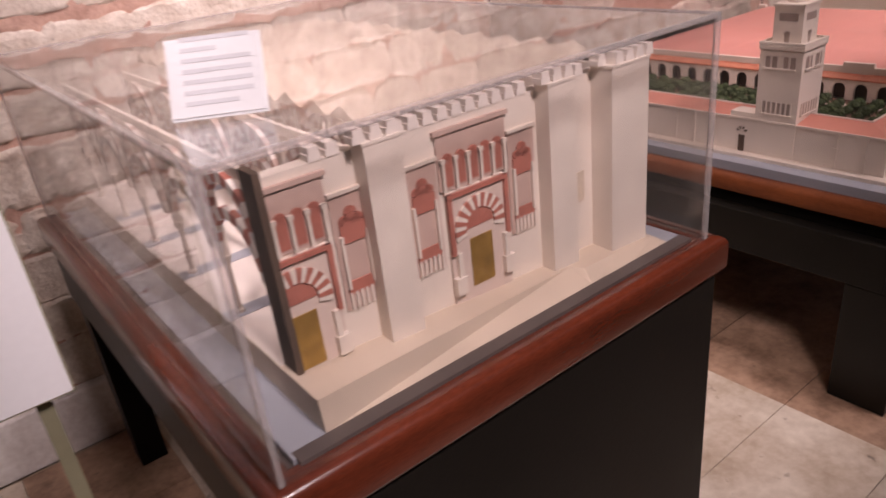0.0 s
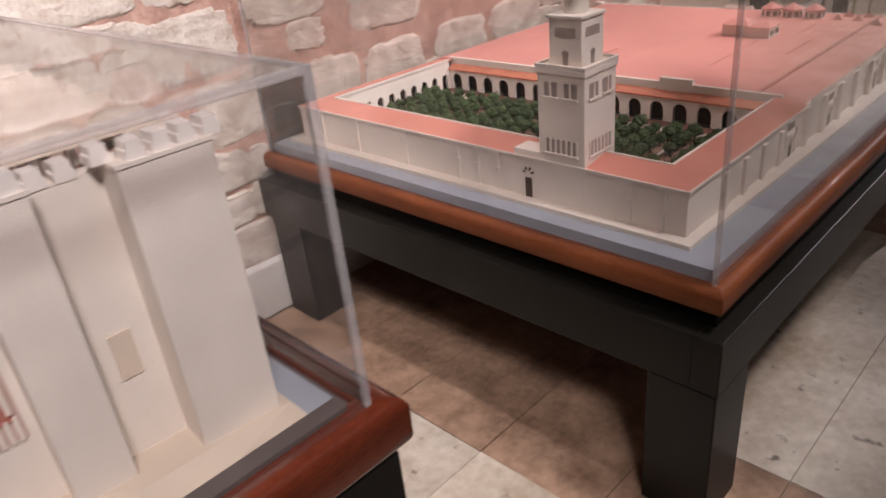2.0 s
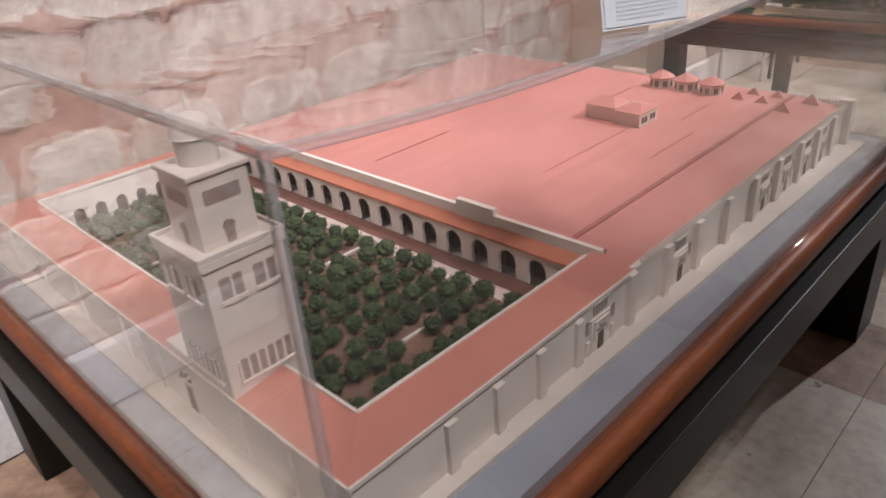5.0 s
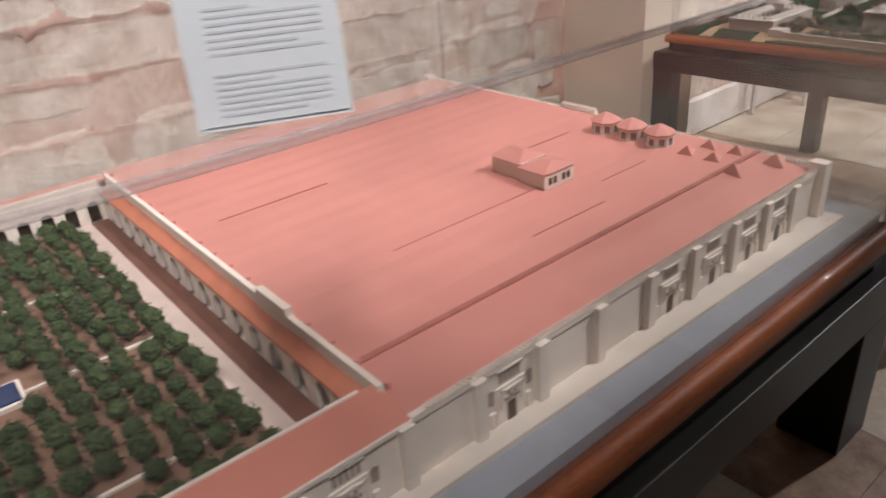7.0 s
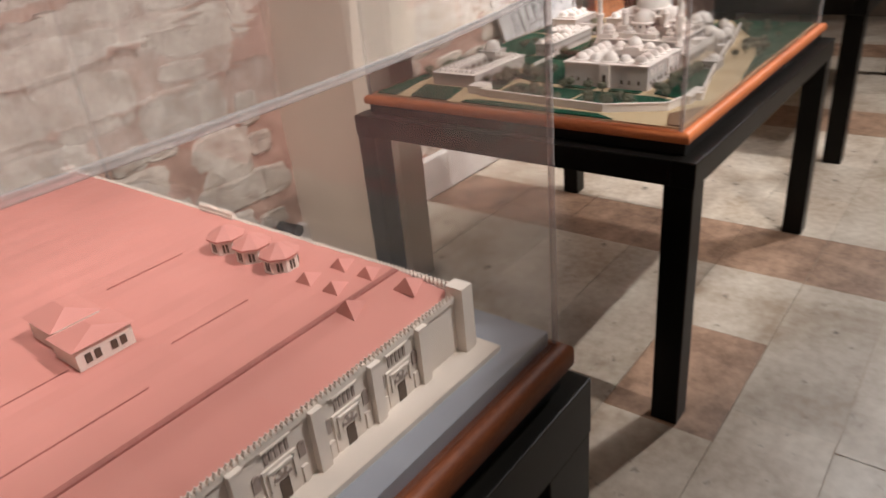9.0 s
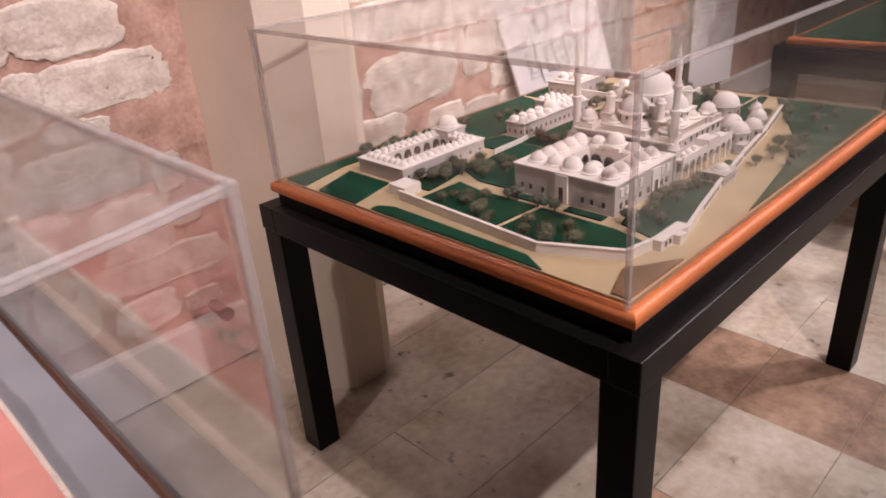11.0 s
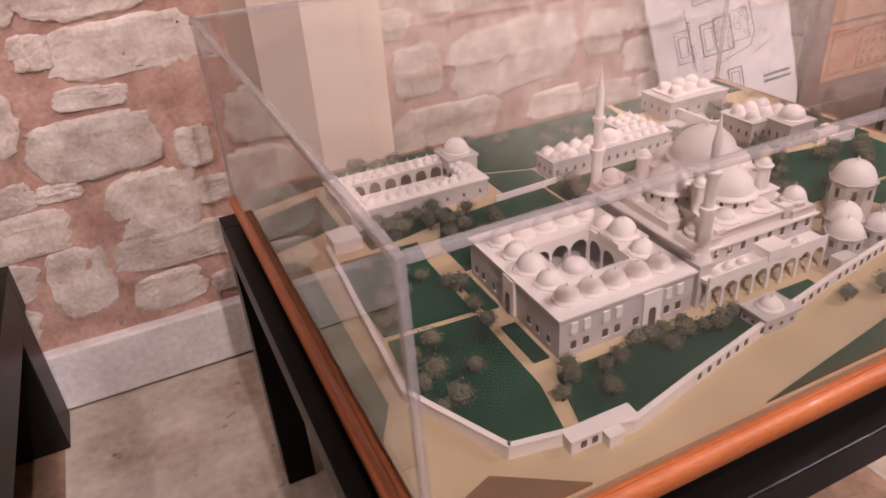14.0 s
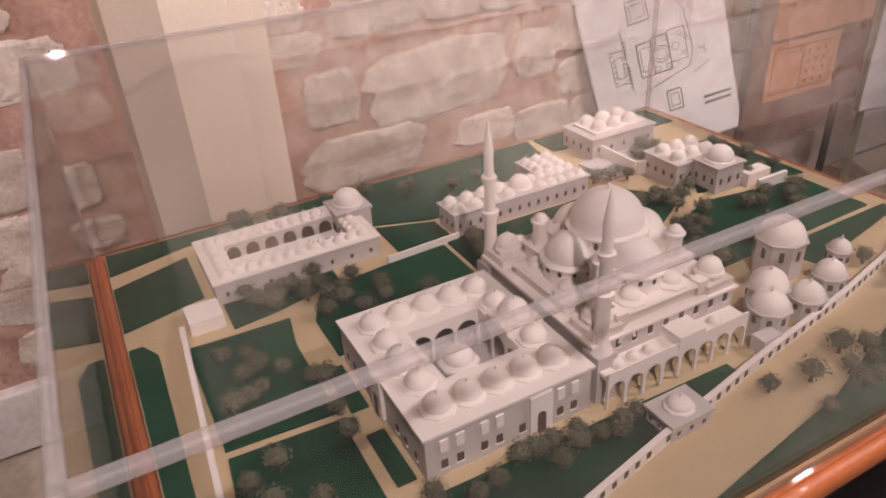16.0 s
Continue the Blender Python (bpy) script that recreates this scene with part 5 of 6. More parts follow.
def school(x0, x1, y0, y1, z1, cx, label):
    """A cloistered school: four wings round a court, each with a row of little domes."""
    w = cx
    s = part("school", boxed(x0, x1, y0, y0 + w, GZ - 0.004, z1), SHADE_GREY, mc, label)
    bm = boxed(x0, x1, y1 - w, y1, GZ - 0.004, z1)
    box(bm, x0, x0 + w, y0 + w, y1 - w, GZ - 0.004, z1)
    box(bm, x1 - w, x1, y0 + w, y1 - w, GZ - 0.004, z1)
    part("wing", bm, SHADE_GREY, s)
    bm = boxed(x0 - 0.003, x1 + 0.003, y0 - 0.003, y0 + w, z1, z1 + 0.003)
    box(bm, x0 - 0.003, x1 + 0.003, y1 - w, y1 + 0.003, z1, z1 + 0.003)
    box(bm, x0 - 0.003, x0 + w, y0 + w, y1 - w, z1, z1 + 0.003)
    box(bm, x1 - w, x1 + 0.003, y0 + w, y1 - w, z1, z1 + 0.003)
    part("roof", bm, WHITE, s)
    part("court_paving", boxed(x0 + w, x1 - w, y0 + w, y1 - w, GZ - 0.004, GZ + 0.006), WHITE, s)
    bm = bmesh.new()
    for p0, p1, n in (((x0 + w, y1 - w - 0.001), (x1 - w, y1 - w - 0.001), 6), ((x1 - w - 0.001, y1 - w), (x1 - w - 0.001, y0 + w), 3)):
        F, L = wall_frame(p0, p1)
        for k in range(n):
            u = L * (k + 0.5) / n
            slab_on(bm, F, u - L / n * 0.34, u + L / n * 0.34, GZ + 0.006, GZ + 0.018, 0, 0.001)
            arch_ring(bm, F, u, GZ + 0.018, 0, L / n * 0.34, 0, 0.001, 8, (0, 0))
    F, L = wall_frame((x0, y0), (x1, y0))
    for k in range(8):
        slab_on(bm, F, L * (k + 0.5) / 8 - 0.003, L * (k + 0.5) / 8 + 0.003, GZ + 0.010, GZ + 0.018, 0, 0.0012)
    part("dark_arch", bm, SHADE, s)
    n = int((x1 - x0) / 0.026)
    m = int((y1 - y0) / 0.026)
    dome_rows(s, x0 + w * 0.55, x1 - w * 0.55, y0 + w * 0.5, y1 - w * 0.5, z1 + 0.003, n, m, 0.0105, lambda i, j: i in (0, n - 1) or j in (0, m - 1))
    dome_rows(s, x0 + w * 0.88, x1 - w * 0.88, y0 + w * 0.86, y1 - w * 0.86, z1 + 0.003, n, m - 1, 0.0052, lambda i, j: i in (0, n - 1) or j in (0, m - 2))
    return s


sc = school(5.378, 5.708, 1.398, 1.585, 0.963, 0.047, "low white cloistered school with tiny domes")
block(sc, "lecture_hall", 5.660, 5.735, 1.500, 1.572, 0.978, win=False)
bm = bmesh.new()
lathe(bm, 5.698, 1.536, [(0.033, 0.982), (0.033, 0.988)] + dome_profile(0.030, 0.989, 0.027)[0:], 16)
part("dome", bm, WHITE, sc, "", True)
part("gate_house", boxed(5.315, 5.375, 1.325, 1.385, GZ - 0.004, 0.948), WHITE, sc, "flat-roofed white gate house")
hs = block(mc, "hospice", 5.87, 6.215, 1.375, 1.445, 0.968, (14, 3), True, "long white hospice with a row of domes")
dome_rows(hs, 5.888, 6.01, 1.392, 1.428, 0.972, 4, 2, 0.0155)
dome_rows(hs, 6.095, 6.20, 1.388, 1.432, 0.972, 5, 2, 0.0105)
dome_part(hs, 6.055, 1.412, 0.972, 0.026, 0.024)
block(hs, "wing", 6.125, 6.212, 1.449, 1.53, 0.966, (3, 3), True)
dome_rows(hs, 6.14, 6.20, 1.465, 1.515, 0.970, 3, 3, 0.0105)
k1 = block(mc, "kitchen_house", 6.345, 6.545, 1.52, 1.64, 0.972, (5, 4), True, "white kitchen house under domes")
part("roof_step", boxed(6.365, 6.525, 1.536, 1.628, 0.976, 0.982), WHITE, k1)
for x, y in ((6.395, 1.562), (6.395, 1.608), (6.445, 1.562), (6.445, 1.608), (6.495, 1.562), (6.495, 1.608)):
    dome_part(k1, x, y, 0.982, 0.0195, 0.018, 0.003, 14)
k2 = block(mc, "guest_house", 6.40, 6.535, 1.29, 1.395, 0.972, (5, 4), True, "white guest house under domes")
for x, y in ((6.425, 1.315), (6.425, 1.365), (6.468, 1.315), (6.468, 1.365), (6.511, 1.315), (6.511, 1.365)):
    dome_part(k2, x, y, 0.976, 0.018, 0.019, 0.003, 14)
block(k2, "domed_room", 6.445, 6.525, 1.215, 1.285, 0.980, (3, 3), True)
dome_part(k2, 6.485, 1.25, 0.984, 0.032, 0.030, 0.004, 18)
bm = boxed(6.37, 6.377, 1.395, 1.52, GZ - 0.004, 0.955)
box(bm, 6.377, 6.40, 1.388, 1.395, GZ - 0.004, 0.955)
part("yard_wall", bm, WHITE, mc)
part("yard", boxed(6.30, 6.50, 1.40, 1.515, GZ - 0.004, GZ + 0.002), SHADE_GREY, mc)
bm = boxed(6.53, 6.62, 1.17, 1.178, GZ - 0.004, 0.95)
box(bm, 6.53, 6.60, 1.20, 1.235, GZ - 0.004, 0.952)
part("garden_wall", bm, WHITE, mc)


def tomb(x, y, r, z1, h):
    bm = bmesh.new()
    lathe(bm, x, y, [(r, GZ - 0.004), (r, z1), (r + 0.004, z1 + 0.001), (r + 0.004, z1 + 0.004)], 8, 0, math.pi / 8)
    t = part("tomb", bm, SHADE_GREY, mc, "eight-sided white tomb with a round dome")
    bm = bmesh.new()
    lathe(bm, x, y, dome_profile(r * 0.92, z1 + 0.004, h, 0.0), 18)
    lathe(bm, x, y, [(0.003, z1 + h), (0.002, z1 + h + 0.012), (0, z1 + h + 0.016)], 5)
    part("dome", bm, WHITE, t, "", True)
    bm = bmesh.new()
    for k in range(8):
        a = 2 * math.pi * k / 8
        c, s, q = math.cos(a), math.sin(a), r * math.cos(math.pi / 8)
        F, _ = wall_frame((x + q * c + 0.006 * s, y + q * s - 0.006 * c), (x + q * c - 0.006 * s, y + q * s + 0.006 * c))
        slab_on(bm, F, 0.002, 0.010, GZ + (z1 - GZ) * 0.55, GZ + (z1 - GZ) * 0.85, -0.001, 0.0012)
    part("tomb_window", bm, SHADE, t)


tomb(6.300, 0.935, 0.044, 0.990, 0.036)
tomb(6.185, 0.862, 0.034, 0.968, 0.028)
tomb(6.140, 0.822, 0.033, 0.966, 0.026)
tomb(6.225, 0.815, 0.028, 0.958, 0.024)
tomb(6.305, 0.835, 0.027, 0.962, 0.024)
tomb(6.385, 0.875, 0.020, 0.965, 0.018)
bl = block(mc, "gate_house", 5.835, 5.905, 0.715, 0.765, 0.948, (3, 3), True, "small white gate house with one dome")
dome_part(bl, 5.868, 0.740, 0.952, 0.019, 0.014)
part("tomb_yard", boxed(6.08, 6.12, 0.775, 0.80, GZ - 0.004, 0.950), SHADE_GREY, mc)
# trees of the board
grey_trees = [tree_mesh(20 + s, 0.0195, 0.015, LEAF_GREY, 260, 0.78, (0.06, 0.14), (0.55, 1.12)) for s in range(7)]
rnd = random.Random(5)
stands = [(5.285, 0.86, 5.40, 0.985, 9), (5.30, 0.80, 5.36, 0.86, 3), (5.31, 1.03, 5.45, 1.26, 12), (5.395, 1.31, 5.56, 1.385, 22), (5.47, 0.70, 5.54, 0.80, 6), (5.455, 0.95, 5.475, 1.10, 5), (5.55, 0.755, 5.83, 0.795, 20), (5.53, 1.22, 5.66, 1.34, 12),
          (5.70, 1.18, 5.82, 1.34, 4), (5.83, 1.16, 5.96, 1.35, 9), (5.96, 1.16, 6.30, 1.33, 26), (6.11, 0.98, 6.26, 1.13, 26), (6.26, 1.02, 6.62, 1.16, 20), (5.98, 0.64, 6.40, 0.735, 14), (5.42, 1.63, 5.76, 1.70, 8), (5.78, 1.49, 6.10, 1.69, 7),
          (6.25, 1.38, 6.36, 1.46, 8), (6.55, 1.22, 6.68, 1.44, 12), (6.35, 0.68, 6.66, 0.88, 9), (6.31, 1.20, 6.43, 1.28, 10), (6.42, 1.43, 6.52, 1.50, 8)]
planted = []
for x0, y0, x1, y1, n in stands:
    for k in range(n):
        x, y = rnd.uniform(x0, x1), rnd.uniform(y0, y1)
        s = rnd.uniform(0.7, 1.2)
        if any((x - a) ** 2 + (y - b) ** 2 < 0.021 ** 2 for a, b in planted):
            continue
        planted.append((x, y))
        piece("model_tree", grey_trees[rnd.randrange(7)], mc, Matrix.Translation((x, y, GZ - 0.002)) @ Matrix.Rotation(rnd.uniform(0, 6.3), 4, "Z") @ Matrix.Diagonal((s, s, s * 0.86, 1)))

# ---- sheets, boards and small things ----


def text_lines(parent, F, u0, u1, v0, v1, rows, n, mat=INK_SOFT, h=0.5, seed=0, name="text_line"):
    rnd = random.Random(seed)
    bm = bmesh.new()
    d = (v1 - v0) / rows
    for k in range(rows):
        end = u1 if rnd.random() < 0.75 else u0 + (u1 - u0) * rnd.uniform(0.35, 0.9)
        slab_on(bm, F, u0, end, v0 + d * k, v0 + d * (k + h), n, n + 0.0006)
    part(name, bm, mat, parent)


def board(name, p0, p1, z0, z1, lean, th, label, category, face=PAPER, edge=BOARD_EDGE, roll=0, posts=True):
    """A flat board with its foot line p0..p1, leaning back; returns it and the frame of its face."""
    d = Vector((p1[0] - p0[0], p1[1] - p0[1], 0)).normalized()
    out = Vector((d.y, -d.x, 0))
    up = (Vector((0, 0, 1)) * math.cos(radians(lean)) - out * math.sin(radians(lean)))
    nn = d.cross(up).normalized()
    spin = Matrix.Rotation(radians(roll), 3, nn)
    d, up = spin @ d, spin @ up
    base = Vector((p0[0], p0[1], z0))
    F = lambda u, v, n: base + d * u + up * v + nn * n
    ob = thing(name, (p0[0] + p1[0]) / 2, (p0[1] + p1[1]) / 2, FZ if posts else z0, label, category)
    w = math.hypot(p1[0] - p0[0], p1[1] - p0[1])
    bm = bmesh.new()
    slab_on(bm, F, 0, w, 0, (z1 - z0), -th, 0)
    part("panel", bm, edge, ob)
    bm = bmesh.new()
    slab_on(bm, F, 0.004, w - 0.004, 0.004, (z1 - z0) - 0.004, 0, 0.002)
    part("print", bm, face, ob)
    for u in (0.06, w - 0.06) if posts else ():
        c = F(u, 0.1, -th - 0.012)
        part("post", boxed(c.x - 0.015, c.x + 0.015, c.y - 0.010, c.y + 0.010, FZ, c.z), edge, ob)
    return ob, F, w


lp, F, w = board("text_panel", (-0.62, 1.30), (0.0, 1.30), 0.83, 1.50, 0, 0.03, "white text panel with an olive edge on posts", "text panel")
text_lines(lp, F, w - 0.30, w - 0.055, 0.24, 0.34, 4, 0.002, INK, 0.35)
text_lines(lp, F, w - 0.30, w - 0.08, 0.40, 0.60, 7, 0.002, INK, 0.35, 3)
# small printed cards standing on the cases
for p0, p1, z, h, lean, rows in (((0.215, 0.905), (0.330, 0.830), 1.3865, 0.120, 30, ((0.02, 0.13),)), ((2.770, 0.655), (2.905, 0.592), 1.3615, 0.22, 12, ((0.012, 0.055), (0.068, 0.115), (0.128, 0.185)))):
    card, F, w = board("caption_card", p0, p1, z, z + h, lean, 0.002, "white printed caption card standing on a case", "caption card", CARD, CARD, 0, False)
    tagged(card, group="caption cards")
    for k, (a, b) in enumerate(rows):
        text_lines(card, F, w * 0.16, w * 0.88, a, b, 7, 0.002, INK_FAINT, 0.4, k)
# the printed site plan behind the domed mosque
pp, F, w = board("plan_panel", (7.13, 2.33), (7.63, 2.09), 0.40, 1.30, 4, 0.02, "white panel with a printed mosque plan", "plan panel", PAPER, SHADE_GREY, 15)
bm = bmesh.new()


def stroke(u0, v0, u1, v1, th=0.003):
    u0, u1, v0, v1, th = u0 * 0.56 + 0.04, u1 * 0.56 + 0.04, v0 * 0.84 + 0.075, v1 * 0.84 + 0.075, th * 1.0
    d = Vector((u1 - u0, v1 - v0))
    L = d.length
    d.normalize()
    q = Vector((-d.y, d.x)) * th / 2
    vs = [bm.verts.new(F(u, v, n)) for n in (0.002, 0.003) for u, v in ((u0 + q.x, v0 + q.y), (u0 - q.x, v0 - q.y), (u1 - q.x, v1 - q.y), (u1 + q.x, v1 + q.y))]
    for f in ((3, 2, 1, 0), (4, 5, 6, 7), (0, 1, 5, 4), (1, 2, 6, 5), (2, 3, 7, 6), (3, 0, 4, 7)):
        bm.faces.new([vs[i] for i in f])


def rect_stroke(u0, v0, u1, v1, th=0.003):
    stroke(u0, v0, u1, v0, th), stroke(u1, v0, u1, v1, th), stroke(u1, v1, u0, v1, th), stroke(u0, v1, u0, v0, th)


def ring_stroke(u, v, r, th=0.004):
    arch_ring(bm, F, u * 0.56 + 0.04, v * 0.84 + 0.075, r * 0.84 - th * 0.7, r * 0.84, 0.002, 0.003, 16, (0, 0), 0, 2 * math.pi)


rect_stroke(0.09, 0.30, 0.20, 0.46)
rect_stroke(0.115, 0.33, 0.175, 0.43)
for k in range(6):
    stroke(0.09, 0.315 + k * 0.026, 0.115, 0.315 + k * 0.026), stroke(0.175, 0.315 + k * 0.026, 0.20, 0.315 + k * 0.026)
rect_stroke(0.28, 0.30, 0.38, 0.46, 0.006)
rect_stroke(0.30, 0.325, 0.365, 0.435)
rect_stroke(0.38, 0.30, 0.50, 0.47, 0.006)
ring_stroke(0.44, 0.385, 0.042, 0.006)
ring_stroke(0.44, 0.385, 0.028)
for du in (-0.04, 0.04):
    for dv in (-0.065, 0.065):
        ring_stroke(0.44 + du, 0.385 + dv, 0.014)
rect_stroke(0.50, 0.33, 0.62, 0.48)
for u, v, r in ((0.545, 0.40, 0.018), (0.585, 0.455, 0.013), (0.62, 0.43, 0.012), (0.60, 0.36, 0.010)):
    ring_stroke(u, v, r)
stroke(0.24, 0.22, 0.62, 0.29), stroke(0.62, 0.29, 0.66, 0.36), stroke(0.21, 0.24, 0.19, 0.56), stroke(0.66, 0.36, 0.64, 0.55), stroke(0.64, 0.25, 0.78, 0.29)
rect_stroke(0.43, 0.10, 0.53, 0.20, 0.005)
rect_stroke(0.45, 0.12, 0.51, 0.18)
rect_stroke(0.26, 0.56, 0.40, 0.66, 0.005)
rect_stroke(0.28, 0.58, 0.38, 0.64)
stroke(0.70, 0.36, 0.76, 0.33), stroke(0.74, 0.36, 0.73, 0.32)
part("plan_drawing", bm, INK, pp, "printed ground plan")
text_lines(pp, F, 0.42, 0.53, 0.14, 0.19, 2, 0.002, INK, 0.45, 4)
text_lines(pp, F, 0.146, 0.16, 0.30, 0.50, 12, 0.002, INK, 0.45, 6)
# the orange printed panel by the far table
op, F, w = board("printed_panel", (7.60, 2.10), (8.33, 2.10), 0.52, 1.45, 0, 0.04, "dark panel with an orange printed plan", "printed panel", RED_WOOD, BLACK)
bm = bmesh.new()
slab_on(bm, F, 0.10, 0.52, 0.10, 0.335, 0.002, 0.004)
slab_on(bm, F, 0.10, w - 0.02, 0.352, 0.92, 0.002, 0.004)
part("orange_print", bm, SEPIA, op, "orange printed drawing")
bm = bmesh.new()
for u in (0.125, 0.30, 0.49):
    slab_on(bm, F, u, u + 0.004, 0.125, 0.31, 0.004, 0.005)
for v in (0.125, 0.306):
    slab_on(bm, F, 0.129, 0.49, v, v + 0.004, 0.004, 0.005)
for i in range(4):
    for j in range(3):
        slab_on(bm, F, 0.33 + 0.05 * j, 0.344 + 0.05 * j, 0.145 + 0.042 * i, 0.158 + 0.042 * i, 0.004, 0.005)
for k in range(9):
    slab_on(bm, F, 0.142 + 0.017 * k, 0.149 + 0.017 * k, 0.285, 0.292, 0.004, 0.005)
part("print_line", bm, RED_WOOD, op)
wp, F, w = board("text_panel", (8.345, 2.08), (8.74, 1.99), 0.45, 1.45, 0, 0.03, "white text panel with an olive edge on posts", "text panel")
text_lines(wp, F, 0.05, w - 0.05, 0.45, 0.9, 14, 0.002, INK_SOFT, 0.35, 9)
# a stub of pipe out of the wall
ps = thing("pipe_stub", 5.22, 2.44, 0.205, "dark stub of pipe sticking out of the wall", "pipe")
bm = bmesh.new()
r = bmesh.ops.create_cone(bm, cap_ends=True, segments=14, radius1=0.022, radius2=0.022, depth=0.13)
bmesh.ops.rotate(bm, verts=bm.verts, matrix=Matrix.Rotation(radians(90), 3, "X"))
bmesh.ops.translate(bm, verts=bm.verts, vec=(5.22, 2.40, 0.228))
part("pipe", bm, METAL, ps, "", True)
bm = bmesh.new()
r = bmesh.ops.create_cone(bm, cap_ends=True, segments=14, radius1=0.027, radius2=0.027, depth=0.03)
bmesh.ops.rotate(bm, verts=bm.verts, matrix=Matrix.Rotation(radians(90), 3, "X"))
bmesh.ops.translate(bm, verts=bm.verts, vec=(5.22, 2.345, 0.228))
part("collar", bm, METAL, ps, "", True)

# ---- stones of the wall ----


def stone_mesh(seed, nx=22, nz=14):
    """A rough squared stone, one unit wide and high, chipped at its rim and pitted; its face looks along -y."""
    bm = bmesh.new()
    g = []
    for j in range(nz + 1):
        row = []
        for i in range(nx + 1):
            u, v = i / nx - 0.5, j / nz - 0.5
            e = max(abs(u), abs(v)) * 2
            corner = (abs(u) * 2) ** 3 * (abs(v) * 2) ** 3
            k = 1 - 0.15 * corner
            jit = 0.09 * noise.noise(Vector((u * 2.1 + seed * 3.7, v * 2.1, seed))) + 0.06 * noise.noise(Vector((u * 6 + seed * 1.7, v * 6, seed))) + 0.04 * noise.noise(Vector((u * 15 + seed, v * 15, seed)))
            layers = noise.noise(Vector((u * 2.2 + seed, v * 9 + 0.8 * u, seed * 0.7)))
            d = 0.70 * (1 - e ** 14) + (0.40 * noise.noise(Vector((u * 3, v * 3, seed * 1.9))) + 0.17 * noise.noise(Vector((u * 11, v * 11, seed)))
                                         + 0.15 * noise.noise(Vector((u * 23, v * 19, seed + 3))) - 0.55 * max(layers - 0.28, 0)) * (1 - e ** 6)
            row.append(bm.verts.new((u * k + jit, -max(d, 0.02), v * k + jit * 0.8)))
        g.append(row)
    for j in range(nz):
        for i in range(nx):
            bm.faces.new((g[j][i], g[j][i + 1], g[j + 1][i + 1], g[j + 1][i]))
    rim = g[0] + [r[-1] for r in g[1:]] + g[-1][-2::-1] + [r[0] for r in g[-2:0:-1]]
    back = [bm.verts.new((v.co.x, 0.6, v.co.z)) for v in rim]
    for i in range(len(rim)):
        j = (i + 1) % len(rim)
        bm.faces.new((rim[i], back[i], back[j], rim[j]))
    return mesh_of(bm, STONE, "stone", True)


stones = [stone_mesh(s) for s in range(14)]
rnd = random.Random(21)
BIG = [(4.895, 0.865, 0.33, 0.17), (5.015, 0.63, 0.24, 0.20), (5.055, 1.15, 0.36, 0.14), (4.925, 1.02, 0.18, 0.06), (4.72, 0.42, 0.16, 0.22), (4.975, 0.30, 0.20, 0.12), (6.0, 0.895, 0.17, 0.16),
       (6.415, 0.885, 0.46, 0.22), (6.10, 0.665, 0.38, 0.16), (6.60, 0.66, 0.22, 0.10), (6.83, 0.91, 0.16, 0.16), (2.055, 0.845, 0.24, 0.21), (2.53, 0.815, 0.27, 0.21), (2.91, 0.815, 0.31, 0.19),
       (3.36, 0.835, 0.29, 0.18), (3.79, 0.86, 0.36, 0.17), (1.70, 0.80, 0.28, 0.20), (1.96, 1.105, 0.30, 0.19), (2.37, 1.185, 0.30, 0.12), (2.89, 1.085, 0.36, 0.15)]


def lay_stone(x, z, w, h):
    m = Matrix.Translation((x, WALL_Y - 0.008, z)) @ Matrix.Rotation(rnd.uniform(-0.04, 0.04), 4, "Y") @ Matrix.Diagonal((w * 1.18, 0.0125, h * 1.22, 1))
    piece("stone", stones[rnd.randrange(14)], wall, m)


taken = []
for s in BIG:
    lay_stone(*s)
    taken.append(s)
z = 0.21
while z < 2.25:
    h = rnd.uniform(0.13, 0.21)
    x = -1.3 + rnd.uniform(0, 0.3)
    while x < 9.2:
        w = rnd.uniform(0.18, 0.44)
        hh = h * rnd.uniform(0.86, 1.0)
        cx, cz = x + w / 2, z + hh / 2
        clash = any(abs(cx - b[0]) < (w + b[2]) / 2 + 0.01 and abs(cz - b[1]) < (hh + b[3]) / 2 + 0.01 for b in BIG)
        if clash:
            x += 0.04
            continue
        if not (x + w > 5.33 and x < 5.72):
            lay_stone(cx, cz, w, hh)
            taken.append((cx, cz, w, hh))
        x += w + rnd.uniform(0.012, 0.045)
    z += h + rnd.uniform(0.018, 0.036)

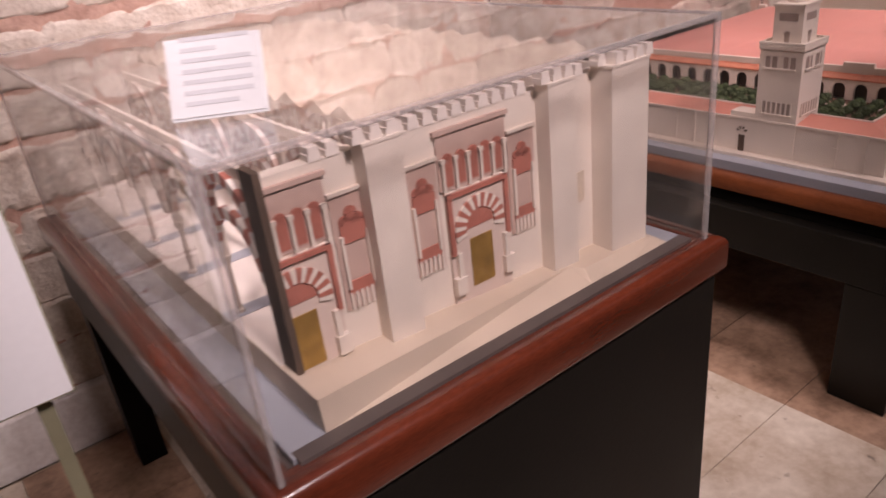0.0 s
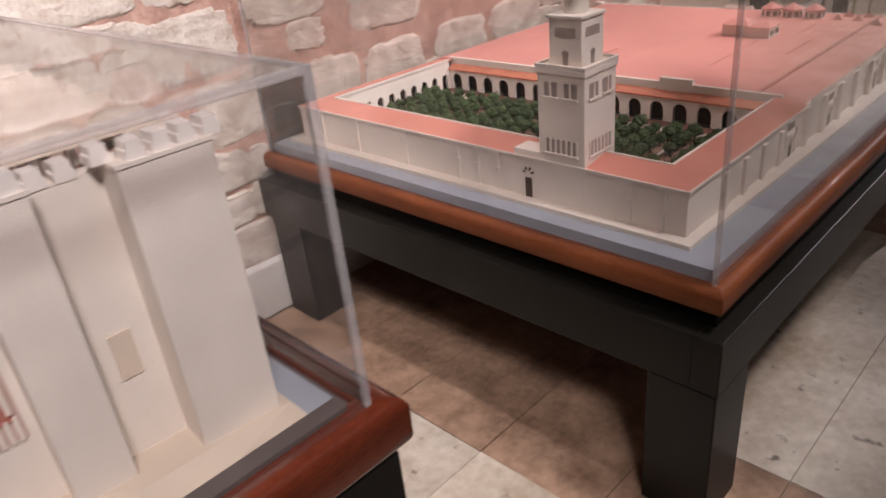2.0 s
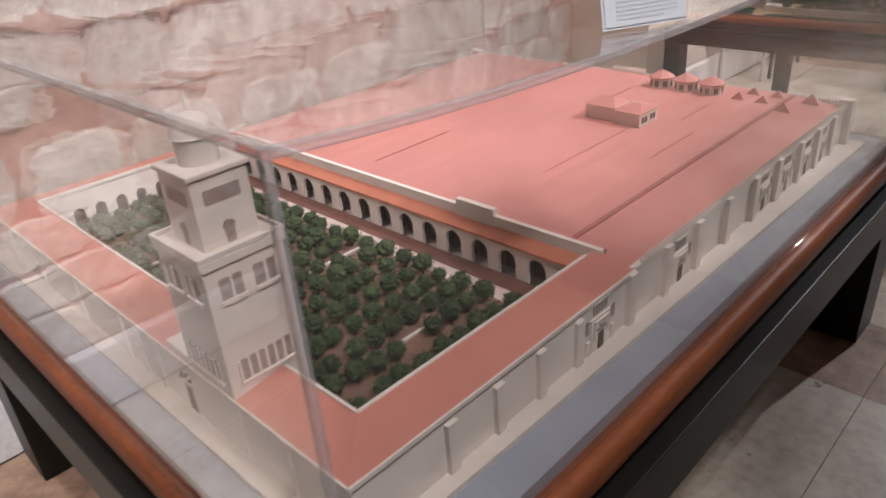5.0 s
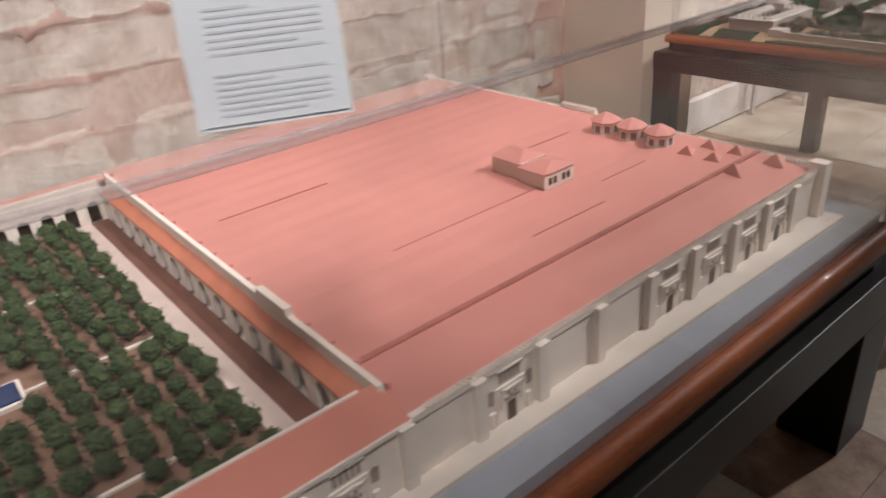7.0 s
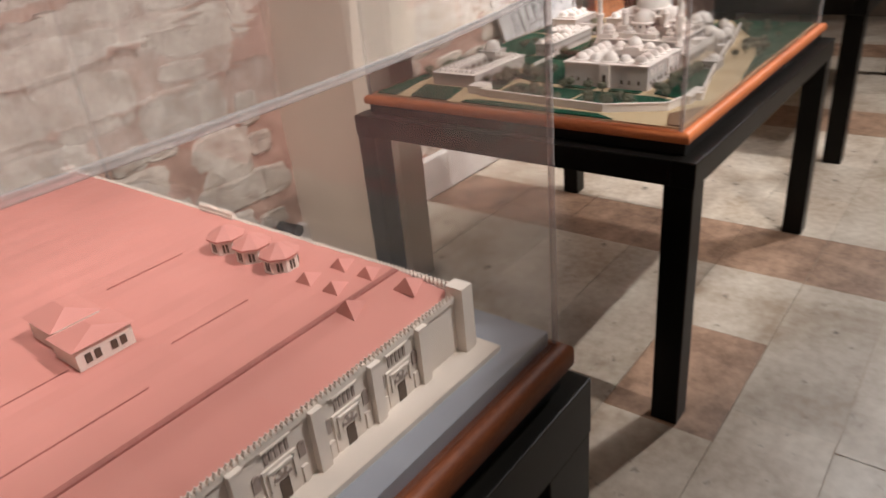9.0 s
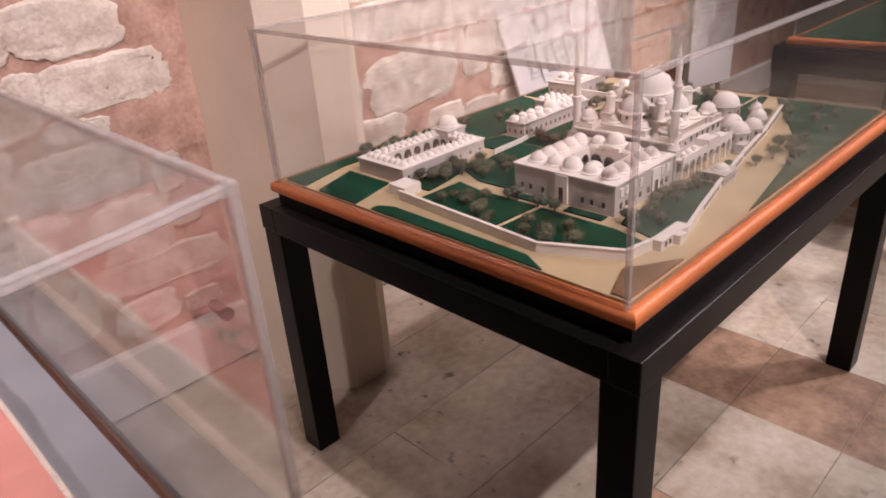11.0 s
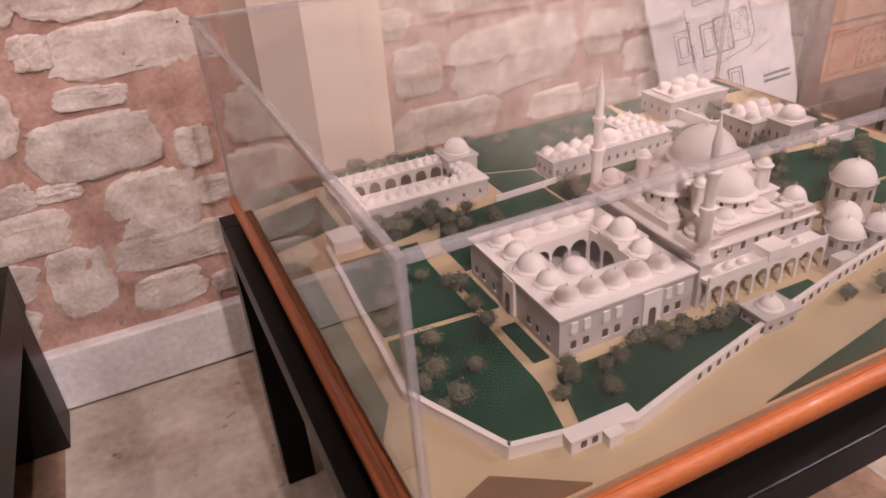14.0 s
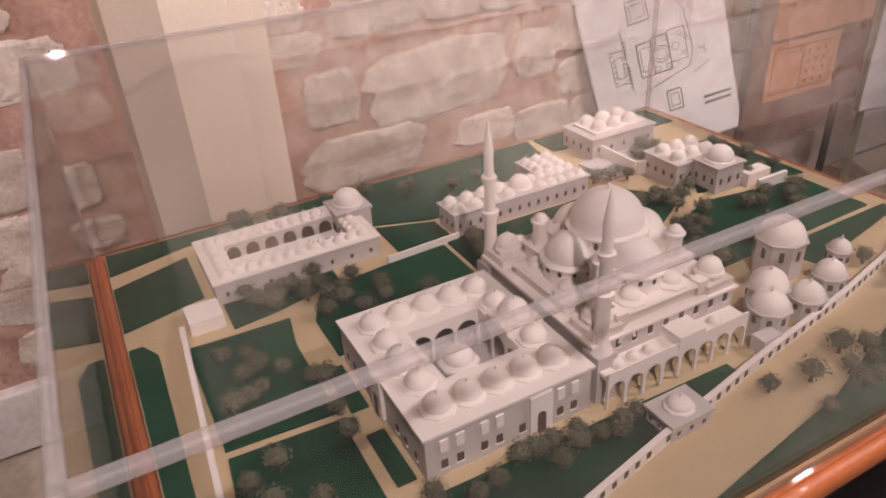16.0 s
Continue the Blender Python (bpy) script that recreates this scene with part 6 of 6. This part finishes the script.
# rubble in the gaps
tries = 0
while len(taken) < 350 and tries < 9000:
    tries += 1
    w, h = rnd.uniform(0.09, 0.22), rnd.uniform(0.05, 0.13)
    x, z = rnd.uniform(-1.2, 9.0), rnd.uniform(0.26, 1.7)
    if 5.33 < x + w / 2 and x - w / 2 < 5.72:
        continue
    if any(abs(x - b[0]) < (w + b[2] * 1.06) / 2 and abs(z - b[1]) < (h + b[3] * 1.06) / 2 for b in taken):
        continue
    lay_stone(x, z, w, h)
    taken.append((x, z, w, h))

# ---- slabs of the floor ----


def slab_mesh(seed):
    bm = boxed(-0.5, 0.5, -0.5, 0.5, -1.0, 0.0)
    rnd = random.Random(seed)
    for v in bm.verts:
        v.co.x += rnd.uniform(-0.004, 0.004)
        v.co.y += rnd.uniform(-0.004, 0.004)
    return bm


slabs = {}
for key, mat in (("light", SLAB), ("brown", SLAB_BROWN)):
    slabs[key] = [mesh_of(slab_mesh(s), mat, "slab") for s in range(4)]
rnd = random.Random(8)
rows_y = [-3.2, -2.5, -1.9, -1.40, -0.95, -0.62, -0.28, 0.10, 0.413, 0.78, 1.18, 1.58, 1.98, 2.41]
# darker bands cross the room between fields of light slabs
bands = [(-2.30, -1.85), (-0.20, 0.26), (1.93, 2.38), (4.06, 4.52), (6.24, 6.69), (8.25, 8.75), (10.35, 10.85)]
fields = list(zip([-3.2] + [b[1] for b in bands], [b[0] for b in bands] + [12.2]))


def lay_slab(x0, x1, y0, y1, kind):
    m = Matrix.Translation(((x0 + x1) / 2, (y0 + y1) / 2, FZ + rnd.uniform(-0.0015, 0))) @ Matrix.Diagonal((x1 - x0 - 0.003, y1 - y0 - 0.003, 0.012, 1))
    piece("slab", slabs[kind][rnd.randrange(4)], floor, m)


for y0, y1 in zip(rows_y, rows_y[1:]):
    for x0, x1 in bands:
        lay_slab(x0, x1, y0, y1, "brown" if y0 > 0.05 or x0 < 5 else "light")
    for x0, x1 in fields:
        n = 1 if x1 - x0 < 1.2 else rnd.choice((2, 2, 3))
        cuts = [x0] + [x0 + (x1 - x0) * (k + rnd.uniform(-0.14, 0.14)) / n for k in range(1, n)] + [x1]
        for a, b in zip(cuts, cuts[1:]):
            # field slabs under the great mosque table turn brown to paint its shade
            lay_slab(a, b, y0, y1, "brown" if (abs((a + b) / 2 - 5.6) < 0.25 and 0.4 < y0 < 0.5) or (2.3 < a < 4.0 and y0 > 0.5) else "light")
